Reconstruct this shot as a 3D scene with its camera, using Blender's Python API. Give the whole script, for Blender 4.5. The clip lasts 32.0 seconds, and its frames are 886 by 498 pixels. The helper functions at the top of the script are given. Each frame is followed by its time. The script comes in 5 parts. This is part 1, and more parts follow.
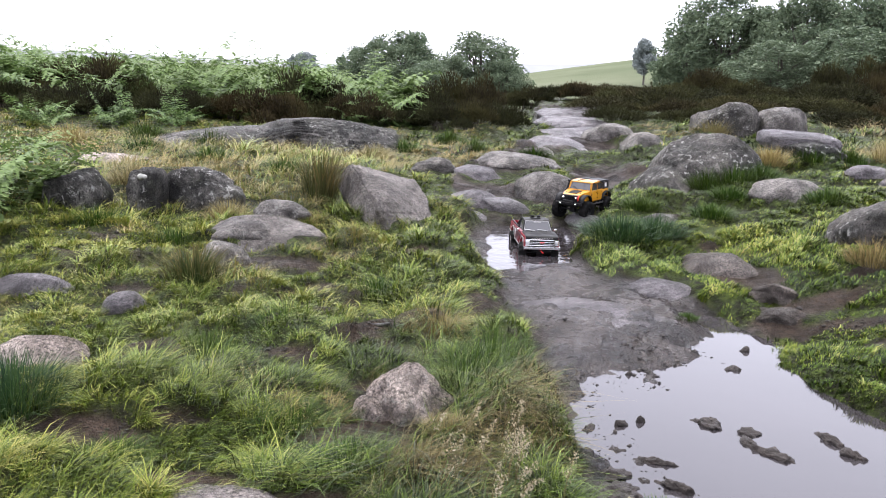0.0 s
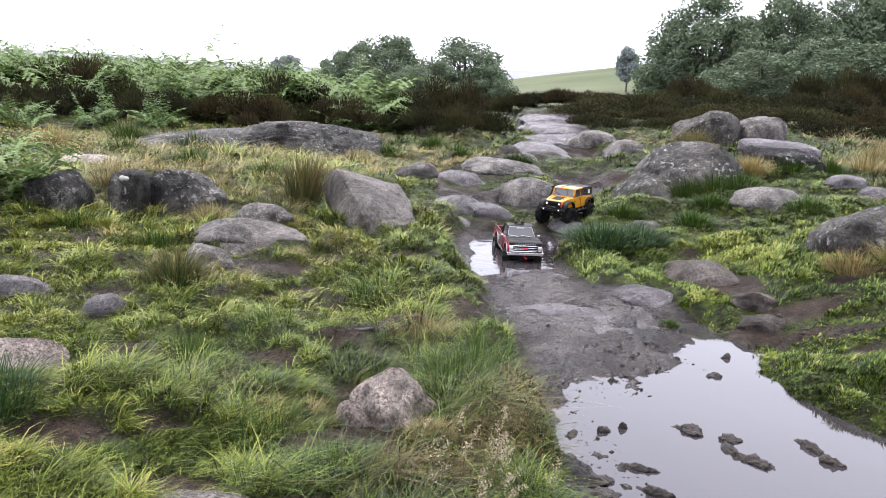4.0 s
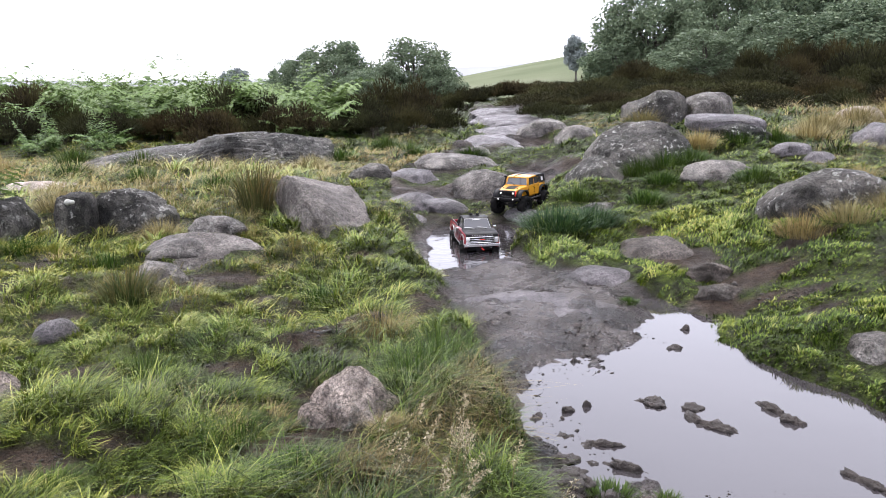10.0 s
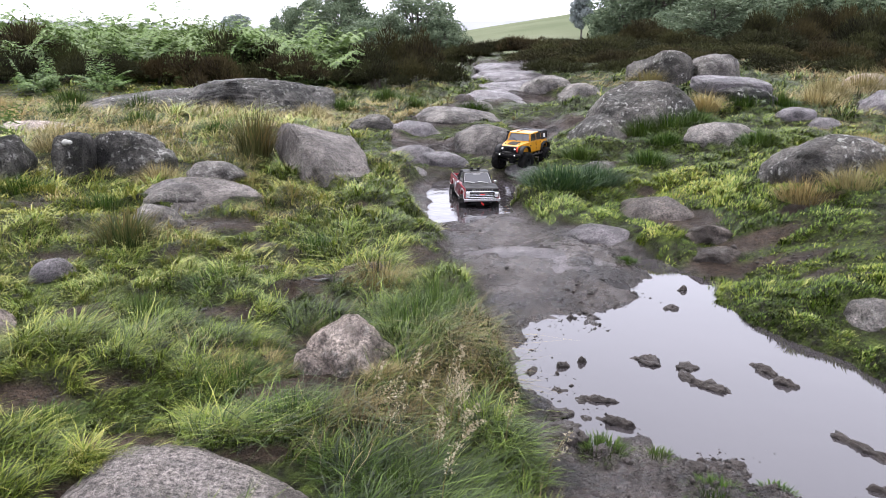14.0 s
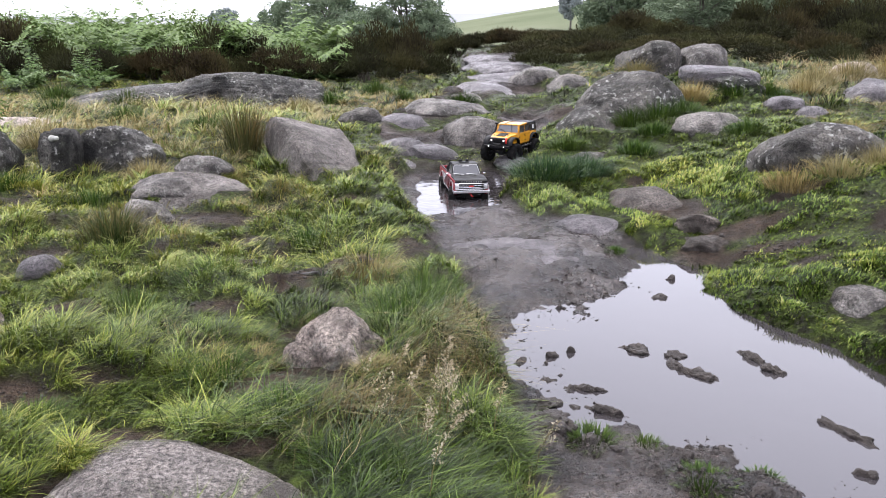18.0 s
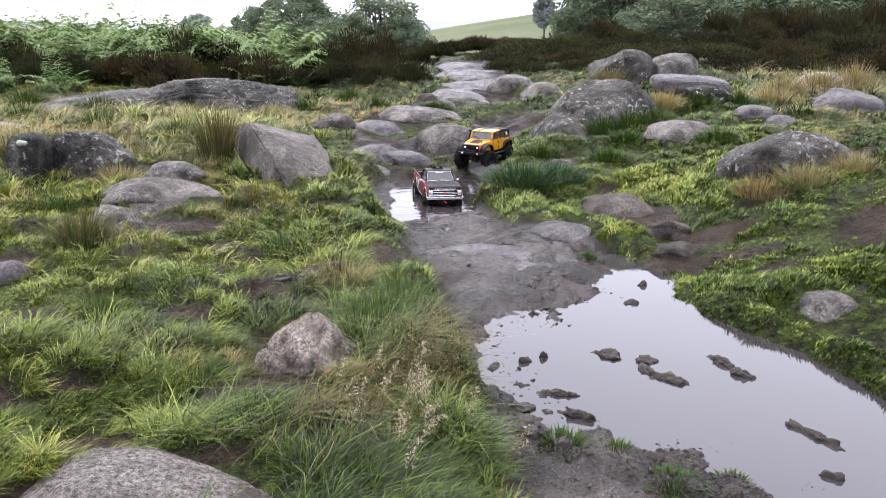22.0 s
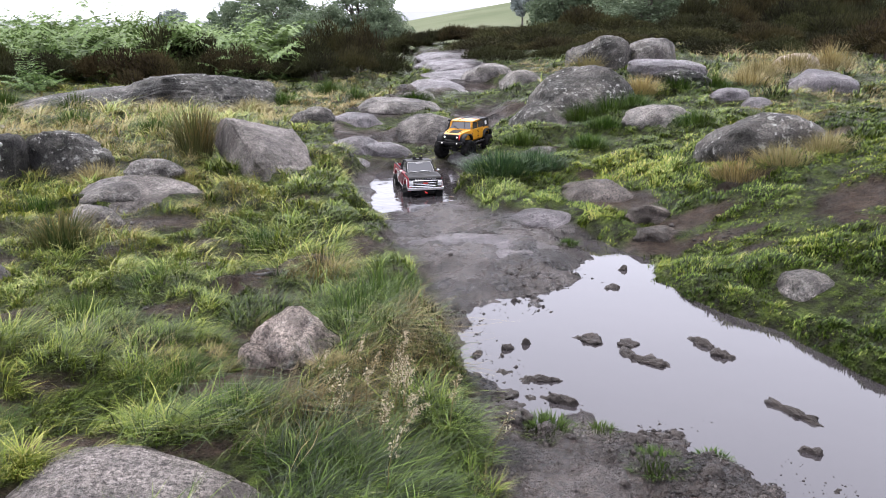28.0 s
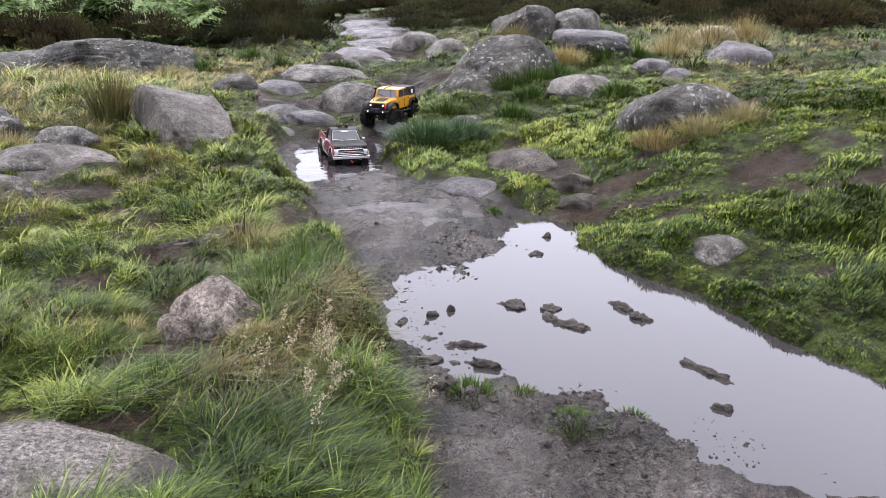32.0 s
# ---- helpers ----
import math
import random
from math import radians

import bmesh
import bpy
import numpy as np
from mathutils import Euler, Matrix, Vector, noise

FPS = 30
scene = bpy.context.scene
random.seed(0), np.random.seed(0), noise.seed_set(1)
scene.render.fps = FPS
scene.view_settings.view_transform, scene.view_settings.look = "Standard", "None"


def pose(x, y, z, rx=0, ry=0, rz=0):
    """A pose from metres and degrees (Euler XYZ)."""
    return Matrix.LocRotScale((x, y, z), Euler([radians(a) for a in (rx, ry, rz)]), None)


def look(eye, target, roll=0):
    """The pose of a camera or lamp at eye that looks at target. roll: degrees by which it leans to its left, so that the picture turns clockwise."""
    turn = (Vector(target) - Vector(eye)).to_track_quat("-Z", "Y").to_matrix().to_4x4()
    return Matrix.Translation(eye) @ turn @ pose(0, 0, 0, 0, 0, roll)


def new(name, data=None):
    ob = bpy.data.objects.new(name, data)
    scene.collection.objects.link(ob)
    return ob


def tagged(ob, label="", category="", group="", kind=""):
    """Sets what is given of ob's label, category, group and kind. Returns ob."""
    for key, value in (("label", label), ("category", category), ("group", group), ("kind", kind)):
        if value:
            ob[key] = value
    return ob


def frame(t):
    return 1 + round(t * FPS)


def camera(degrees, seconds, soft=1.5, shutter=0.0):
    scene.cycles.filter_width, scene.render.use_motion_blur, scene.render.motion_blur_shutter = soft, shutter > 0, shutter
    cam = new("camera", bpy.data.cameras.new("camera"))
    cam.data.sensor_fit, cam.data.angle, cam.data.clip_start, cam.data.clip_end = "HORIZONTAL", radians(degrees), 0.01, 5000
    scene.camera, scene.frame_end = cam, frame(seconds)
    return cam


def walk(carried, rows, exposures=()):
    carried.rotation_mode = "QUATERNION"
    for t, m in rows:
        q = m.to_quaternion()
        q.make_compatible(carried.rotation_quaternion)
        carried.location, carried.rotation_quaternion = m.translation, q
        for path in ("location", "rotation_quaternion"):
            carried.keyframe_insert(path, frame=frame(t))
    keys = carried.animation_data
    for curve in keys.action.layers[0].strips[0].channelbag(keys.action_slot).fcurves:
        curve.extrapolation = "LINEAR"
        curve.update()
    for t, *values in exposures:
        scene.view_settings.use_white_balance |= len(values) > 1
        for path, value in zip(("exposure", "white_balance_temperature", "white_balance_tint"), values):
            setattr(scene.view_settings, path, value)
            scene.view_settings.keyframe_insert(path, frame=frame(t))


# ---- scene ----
cam = camera(57.1, 32.0, 0.9)
PATH = [
    (0, (0.002, -0.071, 0.856), (0.02, 1.883, 0.431), 2.4),
    (0.5, (-0.002, -0.07, 0.857), (0.003, 1.883, 0.423), 2.6),
    (1, (0.0, -0.07, 0.856), (0.012, 1.883, 0.423), 2.9),
    (1.5, (-0.002, -0.071, 0.857), (0.041, 1.883, 0.43), 3.2),
    (2, (-0.001, -0.07, 0.857), (0.06, 1.884, 0.437), 3.3),
    (2.5, (-0.004, -0.072, 0.858), (0.054, 1.885, 0.449), 3.2),
    (4.5, (-0.003, -0.071, 0.856), (0.061, 1.886, 0.444), 3.1),
    (5, (0.007, -0.062, 0.847), (0.139, 1.894, 0.451), 3.3),
    (5.5, (0.005, -0.064, 0.844), (0.201, 1.89, 0.464), 3.2),
    (6, (0.002, -0.062, 0.845), (0.207, 1.893, 0.476), 2.9),
    (6.5, (0.005, -0.063, 0.846), (0.201, 1.893, 0.478), 2.8),
    (7, (0.013, -0.064, 0.842), (0.203, 1.891, 0.468), 2.3),
    (7.5, (0.02, -0.067, 0.842), (0.211, 1.886, 0.457), 2.0),
    (8, (0.026, -0.066, 0.838), (0.223, 1.885, 0.445), 1.5),
    (8.5, (0.03, -0.07, 0.839), (0.222, 1.881, 0.443), 0.8),
    (9, (0.028, -0.07, 0.84), (0.195, 1.883, 0.444), 0.1),
    (9.5, (0.033, -0.071, 0.838), (0.179, 1.883, 0.438), -0.8),
    (10, (0.034, -0.068, 0.836), (0.18, 1.884, 0.427), -1.1),
    (10.5, (0.035, -0.075, 0.836), (0.201, 1.875, 0.422), -1.3),
    (11, (0.031, -0.068, 0.836), (0.2, 1.878, 0.409), -0.5),
    (11.5, (0.024, -0.063, 0.833), (0.175, 1.88, 0.384), 0.4),
    (12, (0.024, -0.061, 0.833), (0.162, 1.879, 0.37), 0.6),
    (12.5, (0.024, -0.064, 0.834), (0.164, 1.876, 0.37), 0.5),
    (13, (0.024, -0.063, 0.831), (0.167, 1.877, 0.366), 0.3),
    (13.5, (0.024, -0.061, 0.828), (0.173, 1.874, 0.345), 0.6),
    (14, (0.027, -0.058, 0.822), (0.178, 1.869, 0.308), 0.9),
    (14.5, (0.023, -0.055, 0.821), (0.162, 1.867, 0.287), 1.0),
    (16.5, (0.032, -0.059, 0.821), (0.17, 1.859, 0.272), 0.2),
    (17, (0.036, -0.061, 0.821), (0.184, 1.858, 0.278), 0.1),
    (17.5, (0.037, -0.059, 0.822), (0.196, 1.861, 0.285), 0.3),
    (18, (0.036, -0.062, 0.82), (0.207, 1.859, 0.289), 0.4),
    (18.5, (0.036, -0.061, 0.82), (0.216, 1.859, 0.292), 0.3),
    (19, (0.035, -0.059, 0.818), (0.208, 1.862, 0.288), 0.0),
    (19.5, (0.039, -0.065, 0.822), (0.202, 1.856, 0.292), -0.2),
    (20, (0.036, -0.06, 0.82), (0.2, 1.862, 0.293), -0.0),
    (20.5, (0.036, -0.059, 0.819), (0.197, 1.863, 0.287), 0.0),
    (21, (0.038, -0.063, 0.821), (0.207, 1.858, 0.288), 0.1),
    (21.5, (0.036, -0.067, 0.821), (0.232, 1.853, 0.296), 0.5),
    (22, (0.038, -0.067, 0.817), (0.272, 1.852, 0.304), 0.9),
    (22.5, (0.038, -0.066, 0.817), (0.293, 1.85, 0.305), 1.0),
    (23, (0.041, -0.066, 0.816), (0.301, 1.848, 0.297), 0.7),
    (23.5, (0.042, -0.066, 0.814), (0.304, 1.844, 0.283), 0.7),
    (24, (0.045, -0.065, 0.811), (0.307, 1.842, 0.269), 0.5),
    (24.5, (0.047, -0.066, 0.811), (0.308, 1.839, 0.262), 0.2),
    (25, (0.048, -0.066, 0.812), (0.301, 1.84, 0.26), -0.0),
    (25.5, (0.049, -0.064, 0.811), (0.298, 1.843, 0.26), -0.1),
    (27.5, (0.044, -0.069, 0.815), (0.307, 1.839, 0.277), -0.1),
    (28, (0.048, -0.076, 0.817), (0.319, 1.832, 0.282), -0.4),
    (28.5, (0.049, -0.075, 0.817), (0.331, 1.832, 0.286), -0.5),
    (29, (0.05, -0.077, 0.817), (0.344, 1.828, 0.283), -0.6),
    (29.5, (0.054, -0.075, 0.814), (0.352, 1.827, 0.273), -0.5),
    (30, (0.054, -0.071, 0.814), (0.347, 1.829, 0.261), -0.4),
    (30.5, (0.054, -0.072, 0.815), (0.344, 1.824, 0.248), -0.0),
    (31, (0.049, -0.07, 0.812), (0.34, 1.821, 0.231), 0.4),
    (31.5, (0.051, -0.073, 0.812), (0.359, 1.813, 0.221), 0.4),
    (32, (0.061, -0.079, 0.808), (0.498, 1.777, 0.205), 0.6),
]
walk(cam, [(t, look(eye, aim, lean)) for t, eye, aim, lean in PATH])

# ---- light: an overcast, misty day ----
world = bpy.data.worlds.new("overcast_sky")
scene.world = world
world.use_nodes = True
wn = world.node_tree.nodes
wl = world.node_tree.links
wn.clear()
w_out = wn.new("ShaderNodeOutputWorld")
w_bg = wn.new("ShaderNodeBackground")
w_sky = wn.new("ShaderNodeTexSky")
w_sky.sky_type = "NISHITA"
w_sky.sun_disc = False
w_sky.sun_elevation = radians(66)
w_sky.sun_rotation = radians(-22)
w_mix = wn.new("ShaderNodeMix")
w_mix.data_type = "RGBA"
w_mix.inputs["Factor"].default_value = 0.94
w_mix.inputs["B"].default_value = (7.4, 7.4, 8.7, 1)
wl.new(w_sky.outputs["Color"], w_mix.inputs["A"])
wl.new(w_mix.outputs["Result"], w_bg.inputs["Color"])
w_bg.inputs["Strength"].default_value = 0.1
wl.new(w_bg.outputs["Background"], w_out.inputs["Surface"])

sun = new("sun", bpy.data.lights.new("sun", "SUN"))
sun.data.energy = 1.5
sun.data.angle = radians(45)
sun.data.color = (1.0, 0.97, 0.93)
sun.matrix_world = look((-2, 8, 12), (0, 3, 0))
scene.view_settings.exposure = 1.95


# ---- materials ----
class Nodes:
    """A small builder of node materials."""

    def __init__(self, name, rough=0.7, spec=0.5):
        self.mat = bpy.data.materials.new(name)
        self.mat.use_nodes = True
        self.tree = self.mat.node_tree
        self.bsdf = self.tree.nodes["Principled BSDF"]
        self.bsdf.inputs["Roughness"].default_value = rough
        self.bsdf.inputs["Specular IOR Level"].default_value = spec
        self.place = self.tree.nodes.new("ShaderNodeNewGeometry").outputs["Position"]

    def link(self, a, b):
        self.tree.links.new(a, b)

    def noise(self, scale, detail=4.0, rough=0.55, stretch=None, kind="Fac"):
        n = self.tree.nodes.new("ShaderNodeTexNoise")
        n.inputs["Scale"].default_value = scale
        n.inputs["Detail"].default_value = detail
        n.inputs["Roughness"].default_value = rough
        source = self.place
        if stretch:
            m = self.tree.nodes.new("ShaderNodeMapping")
            m.inputs["Scale"].default_value = stretch
            self.link(source, m.inputs["Vector"])
            source = m.outputs["Vector"]
        self.link(source, n.inputs["Vector"])
        return n.outputs[kind]

    def voronoi(self, scale, out="Distance"):
        n = self.tree.nodes.new("ShaderNodeTexVoronoi")
        n.inputs["Scale"].default_value = scale
        self.link(self.place, n.inputs["Vector"])
        return n.outputs[out]

    def ramp(self, fac, *stops):
        r = self.tree.nodes.new("ShaderNodeValToRGB")
        e = r.color_ramp.elements
        while len(e) < len(stops):
            e.new(0.5)
        for k, (at, c) in enumerate(stops):
            e[k].position = at
            e[k].color = (*c, 1) if not isinstance(c, float) else (c, c, c, 1)
        self.link(fac, r.inputs["Fac"])
        return r.outputs["Color"]

    def mix(self, fac, a, b, how="MIX"):
        m = self.tree.nodes.new("ShaderNodeMix")
        m.data_type, m.blend_type = "RGBA", how
        for key, value in (("Factor", fac), ("A", a), ("B", b)):
            if isinstance(value, (int, float)):
                m.inputs[key].default_value = value
            elif isinstance(value, tuple):
                m.inputs[key].default_value = (*value, 1)
            else:
                self.link(value, m.inputs[key])
        return m.outputs["Result"]

    def attr(self, name):
        a = self.tree.nodes.new("ShaderNodeAttribute")
        a.attribute_name = name
        return a.outputs["Fac"]

    def island(self):
        return self.tree.nodes.new("ShaderNodeNewGeometry").outputs["Random Per Island"]

    def per_object(self):
        return self.tree.nodes.new("ShaderNodeObjectInfo").outputs["Random"]

    def colour(self, c):
        if isinstance(c, tuple):
            self.bsdf.inputs["Base Color"].default_value = (*c, 1)
        else:
            self.link(c, self.bsdf.inputs["Base Color"])
        return self

    def rough(self, r):
        self.link(r, self.bsdf.inputs["Roughness"])
        return self

    def bump(self, *layers):
        """Layers of (height, metres)."""
        normal = None
        for height, far in layers:
            b = self.tree.nodes.new("ShaderNodeBump")
            b.inputs["Strength"].default_value = 1.0
            b.inputs["Distance"].default_value = far
            self.link(height, b.inputs["Height"])
            if normal:
                self.link(normal, b.inputs["Normal"])
            normal = b.outputs["Normal"]
        self.link(normal, self.bsdf.inputs["Normal"])
        return self


def leafy(name, stops, patch, patch_scale, rough=0.5, through_light=0.25, tip=None, tufted=False, wet=0.1):
    """Foliage: each leaf or blade its own tint, patches of other tints over the plot."""
    m = Nodes(name, rough, wet)
    pick = m.island()
    if tufted:
        sum_ = m.tree.nodes.new("ShaderNodeMix")
        sum_.inputs["Factor"].default_value = 0.5
        m.link(pick, sum_.inputs["A"])
        m.link(m.attr("tint"), sum_.inputs["B"])
        pick = sum_.outputs["Result"]
    c = m.ramp(pick, *stops)
    f = m.ramp(m.noise(patch_scale, 3.0), (0.42, 0.0), (0.62, 1.0))
    c = m.mix(f, c, m.mix(0.4, c, patch) if not tufted else m.mix(1.0, c, (1.2, 1.08, 0.95), "MULTIPLY"))
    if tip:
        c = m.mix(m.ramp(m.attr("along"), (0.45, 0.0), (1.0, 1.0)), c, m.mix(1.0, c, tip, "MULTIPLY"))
    m.colour(c)
    glow = m.tree.nodes.new("ShaderNodeBsdfTranslucent")
    m.link(c, glow.inputs["Color"])
    both = m.tree.nodes.new("ShaderNodeMixShader")
    both.inputs["Fac"].default_value = through_light
    m.link(m.bsdf.outputs["BSDF"], both.inputs[1])
    m.link(glow.outputs["BSDF"], both.inputs[2])
    m.link(both.outputs["Shader"], m.tree.nodes["Material Output"].inputs["Surface"])
    return m.mat


def stone(name, dark, mid, light, lichen=0.5, wet=0.5):
    m = Nodes(name, 0.6, 0.08 + 0.18 * wet)
    broad = m.noise(5.0, 8.0, 0.72)
    c = m.ramp(broad, (0.38, dark), (0.5, mid), (0.61, light))
    mottle = m.noise(24.0, 6.0, 0.75)
    c = m.mix(0.9, c, m.ramp(mottle, (0.34, (0.55, 0.55, 0.55)), (0.5, (1.0, 1.0, 1.0)), (0.66, (1.35, 1.33, 1.3))), "MULTIPLY")
    grain = m.noise(120.0, 4.0, 0.8)
    c = m.mix(0.9, c, m.ramp(grain, (0.38, (0.25, 0.25, 0.25)), (0.6, (1.75, 1.72, 1.68))), "MULTIPLY")
    streak = m.ramp(m.noise(6.0, 6.0, 0.7, (1, 1, 0.3)), (0.5, 0.0), (0.62, 0.8))
    c = m.mix(streak, c, dark)
    spots = m.ramp(m.noise(34.0, 6.0, 0.75), (0.56, 0.0), (0.6, 1.0))
    where = m.ramp(m.noise(4.0, 2.0), (0.42, 0.0), (0.58, lichen))
    c = m.mix(m.mix(1.0, spots, where, "MULTIPLY"), c, (0.4, 0.4, 0.37))
    green = m.ramp(m.noise(7.0, 5.0, 0.7), (0.56, 0.0), (0.75, 0.5))
    c = m.mix(green, c, (0.045, 0.05, 0.02))
    m.colour(c)
    m.rough(m.ramp(m.noise(9.0, 4.0), (0.35, 0.66 - 0.3 * wet), (0.7, 0.82 - 0.2 * wet)))
    m.bump((m.noise(14.0, 8.0, 0.72), 0.06), (mottle, 0.03), (grain, 0.008))
    return m.mat


GRIT = stone("gritstone", (0.04, 0.036, 0.034), (0.138, 0.127, 0.119), (0.23, 0.214, 0.202))
GRIT_LICHEN = stone("lichened_gritstone", (0.02, 0.019, 0.017), (0.07, 0.065, 0.06), (0.15, 0.14, 0.13), 0.95, 0.5)
GRIT_PALE = stone("pale_gritstone", (0.15, 0.126, 0.112), (0.29, 0.246, 0.22), (0.4, 0.348, 0.314), 0.35, 0.2)
GRIT_SLAB = stone("worn_gritstone", (0.07, 0.062, 0.058), (0.15, 0.136, 0.128), (0.22, 0.2, 0.19), 0.25, 0.3)
GRIT_MUD = stone("mud_stained_gritstone", (0.03, 0.024, 0.02), (0.085, 0.072, 0.064), (0.15, 0.13, 0.118), 0.15, 0.6)
GRIT_DARK = stone("dark_gritstone", (0.011, 0.011, 0.011), (0.05, 0.048, 0.045), (0.13, 0.125, 0.117), 0.9, 0.3)
GRIT_WET = stone("wet_gritstone", (0.063, 0.057, 0.061), (0.128, 0.117, 0.125), (0.2, 0.184, 0.193), 0.12, 1.0)


def make_soil():
    m = Nodes("soil_and_mud", 0.6, 0.16)
    n1, n2 = m.noise(4.6, 6.0, 0.65), m.noise(55.0, 6.0, 0.75)
    mud = m.ramp(n1, (0.4, (0.012, 0.008, 0.0065)), (0.5, (0.036, 0.027, 0.023)), (0.6, (0.085, 0.071, 0.065)))
    mud = m.mix(0.8, mud, m.ramp(n2, (0.36, (0.2, 0.19, 0.18)), (0.62, (1.8, 1.77, 1.75))), "MULTIPLY")
    moss = m.ramp(m.noise(20.0, 5.0, 0.7), (0.4, (0.013, 0.012, 0.006)), (0.52, (0.034, 0.046, 0.010)), (0.64, (0.07, 0.095, 0.019)))
    turf = m.mix(0.8, moss, m.ramp(n2, (0.36, (0.2, 0.2, 0.2)), (0.62, (1.6, 1.6, 1.6))), "MULTIPLY")
    # distant ground: a pale grey-green with the mist mixed into its colour
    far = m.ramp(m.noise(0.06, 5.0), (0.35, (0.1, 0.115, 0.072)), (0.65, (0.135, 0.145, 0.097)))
    earth = m.mix(0.8, m.ramp(n1, (0.36, (0.014, 0.009, 0.006)), (0.62, (0.055, 0.038, 0.027))), m.ramp(n2, (0.36, (0.25, 0.25, 0.25)), (0.62, (1.7, 1.7, 1.7))), "MULTIPLY")
    mud = m.mix(m.attr("earth"), mud, earth)
    c = m.mix(m.attr("bare"), turf, mud)
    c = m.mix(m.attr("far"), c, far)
    m.colour(c)
    wet, patch = m.attr("wet"), m.noise(6.0, 4.0)
    r = m.mix(wet, m.ramp(patch, (0.38, 0.4), (0.6, 0.8)), m.ramp(m.noise(14.0, 6.0, 0.75), (0.42, 0.1), (0.57, 0.52)))
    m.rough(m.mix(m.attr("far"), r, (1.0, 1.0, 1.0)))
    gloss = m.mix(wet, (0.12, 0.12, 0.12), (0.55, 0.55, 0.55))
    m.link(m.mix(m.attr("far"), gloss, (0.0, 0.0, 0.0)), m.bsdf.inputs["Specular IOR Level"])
    m.bump((m.noise(11.0, 8.0, 0.72), 0.06), (n2, 0.05), (m.noise(150.0, 3.0), 0.009))
    return m.mat


SOIL = make_soil()


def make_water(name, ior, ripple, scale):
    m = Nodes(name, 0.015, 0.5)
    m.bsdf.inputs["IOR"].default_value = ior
    m.colour(m.ramp(m.noise(1.6, 4.0), (0.3, (0.024, 0.0213, 0.023)), (0.7, (0.031, 0.0275, 0.0295))))
    m.bump((m.noise(scale, 2.0), ripple))
    return m.mat


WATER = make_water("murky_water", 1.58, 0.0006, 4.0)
RIPPLED = make_water("rippled_water", 1.45, 0.0022, 18.0)

# ---- plan: edges of the worn way, its floor and its banks, along y ----
LEFT_Y = [0, 1.29, 1.77, 2.06, 2.34, 2.56, 2.82, 3.21, 3.67, 4.25, 4.73, 6.1, 7.2, 9.3, 15, 30]
LEFT_X = [0.33, 0.33, 0.36, 0.37, 0.41, 0.37, 0.28, 0.27, 0.24, 0.25, 0.10, 0.22, 0.80, 1.12, 1.8, 3.5]
RIGHT_Y = [0, 1.2, 1.6, 1.95, 2.15, 2.4, 2.6, 2.85, 3.2, 3.52, 4.0, 4.58, 5.54, 7.7, 9.85, 15, 30]
RIGHT_X = [1.65, 1.31, 1.22, 1.145, 1.065, 1.02, 1.03, 1.05, 0.72, 0.63, 0.71, 0.90, 1.27, 1.57, 1.85, 2.5, 4.6]
FLOOR = ([0, 2.2, 2.8, 3.1, 3.4, 4.3, 4.6, 5.2, 6, 8, 10, 13, 15, 22, 40, 80, 400],
         [0.015, 0.015, 0.022, 0.045, 0.042, 0.045, 0.09, 0.14, 0.19, 0.28, 0.34, 0.42, 0.45, 0.2, -1.2, -1.5, -3])
BANK_L = ([0, 1.2, 2, 3, 4, 5, 6, 8, 10, 16, 40, 80, 400],
          [0.08, 0.085, 0.09, 0.10, 0.13, 0.15, 0.16, 0.15, 0.2, 0.2, -1.2, -1.5, -3])
BANK_R = ([0, 2.5, 3, 4, 4.6, 6, 8, 10, 15, 22, 40, 80, 400],
          [0.03, 0.03, 0.07, 0.13, 0.17, 0.24, 0.34, 0.40, 0.5, 0.3, -1.0, -1.5, -3])
LEAN_R = ([0, 2.6, 3.2, 4, 5, 7.5, 12, 20], [0.33, 0.33, 0.27, 0.16, 0.13, 0.1, 0.08, 0.05])
POND = [(0.43, 1.52), (0.42, 1.75), (0.43, 2.0), (0.5, 2.16), (0.63, 2.2), (0.85, 2.40), (0.97, 2.62), (0.92, 2.86),
        (1.1, 2.9), (1.6, 2.0), (1.9, 0.9), (0.95, 0.95), (0.78, 1.22), (0.72, 1.36), (0.6, 1.43)]
POOL = [(0.28, 4.0), (0.27, 3.48), (0.4, 3.36), (0.6, 3.55), (0.74, 4.1), (0.72, 4.4), (0.38, 4.35)]
POOL_LEVEL = 0.035
BARE = [(-0.62, 3.03, 0.17, 0.10), (-0.39, 2.03, 0.08, 0.045), (-0.72, 1.53, 0.16, 0.06), (-0.55, 1.62, 0.09, 0.035), (-0.16, 1.86, 0.07, 0.06), (-0.17, 1.57, 0.11, 0.04),
        (-0.41, 1.36, 0.12, 0.045), (-0.46, 1.17, 0.1, 0.1), (-0.2, 1.31, 0.12, 0.03), (-0.09, 1.6, 0.08, 0.05),
        (1.24, 3.1, 0.16, 0.12), (1.42, 2.82, 0.16, 0.09), (1.5, 2.56, 0.14, 0.04), (1.32, 2.62, 0.12, 0.05), (1.72, 2.96, 0.13, 0.05), (1.14, 4.06, 0.12, 0.08), (-1.05, 2.62, 0.1, 0.03),
        (0.3, 2.85, 0.08, 0.1), (1.2, 5.7, 0.25, 0.3), (0.35, 2.3, 0.05, 0.3), (1.45, 2.38, 0.1, 0.025)]


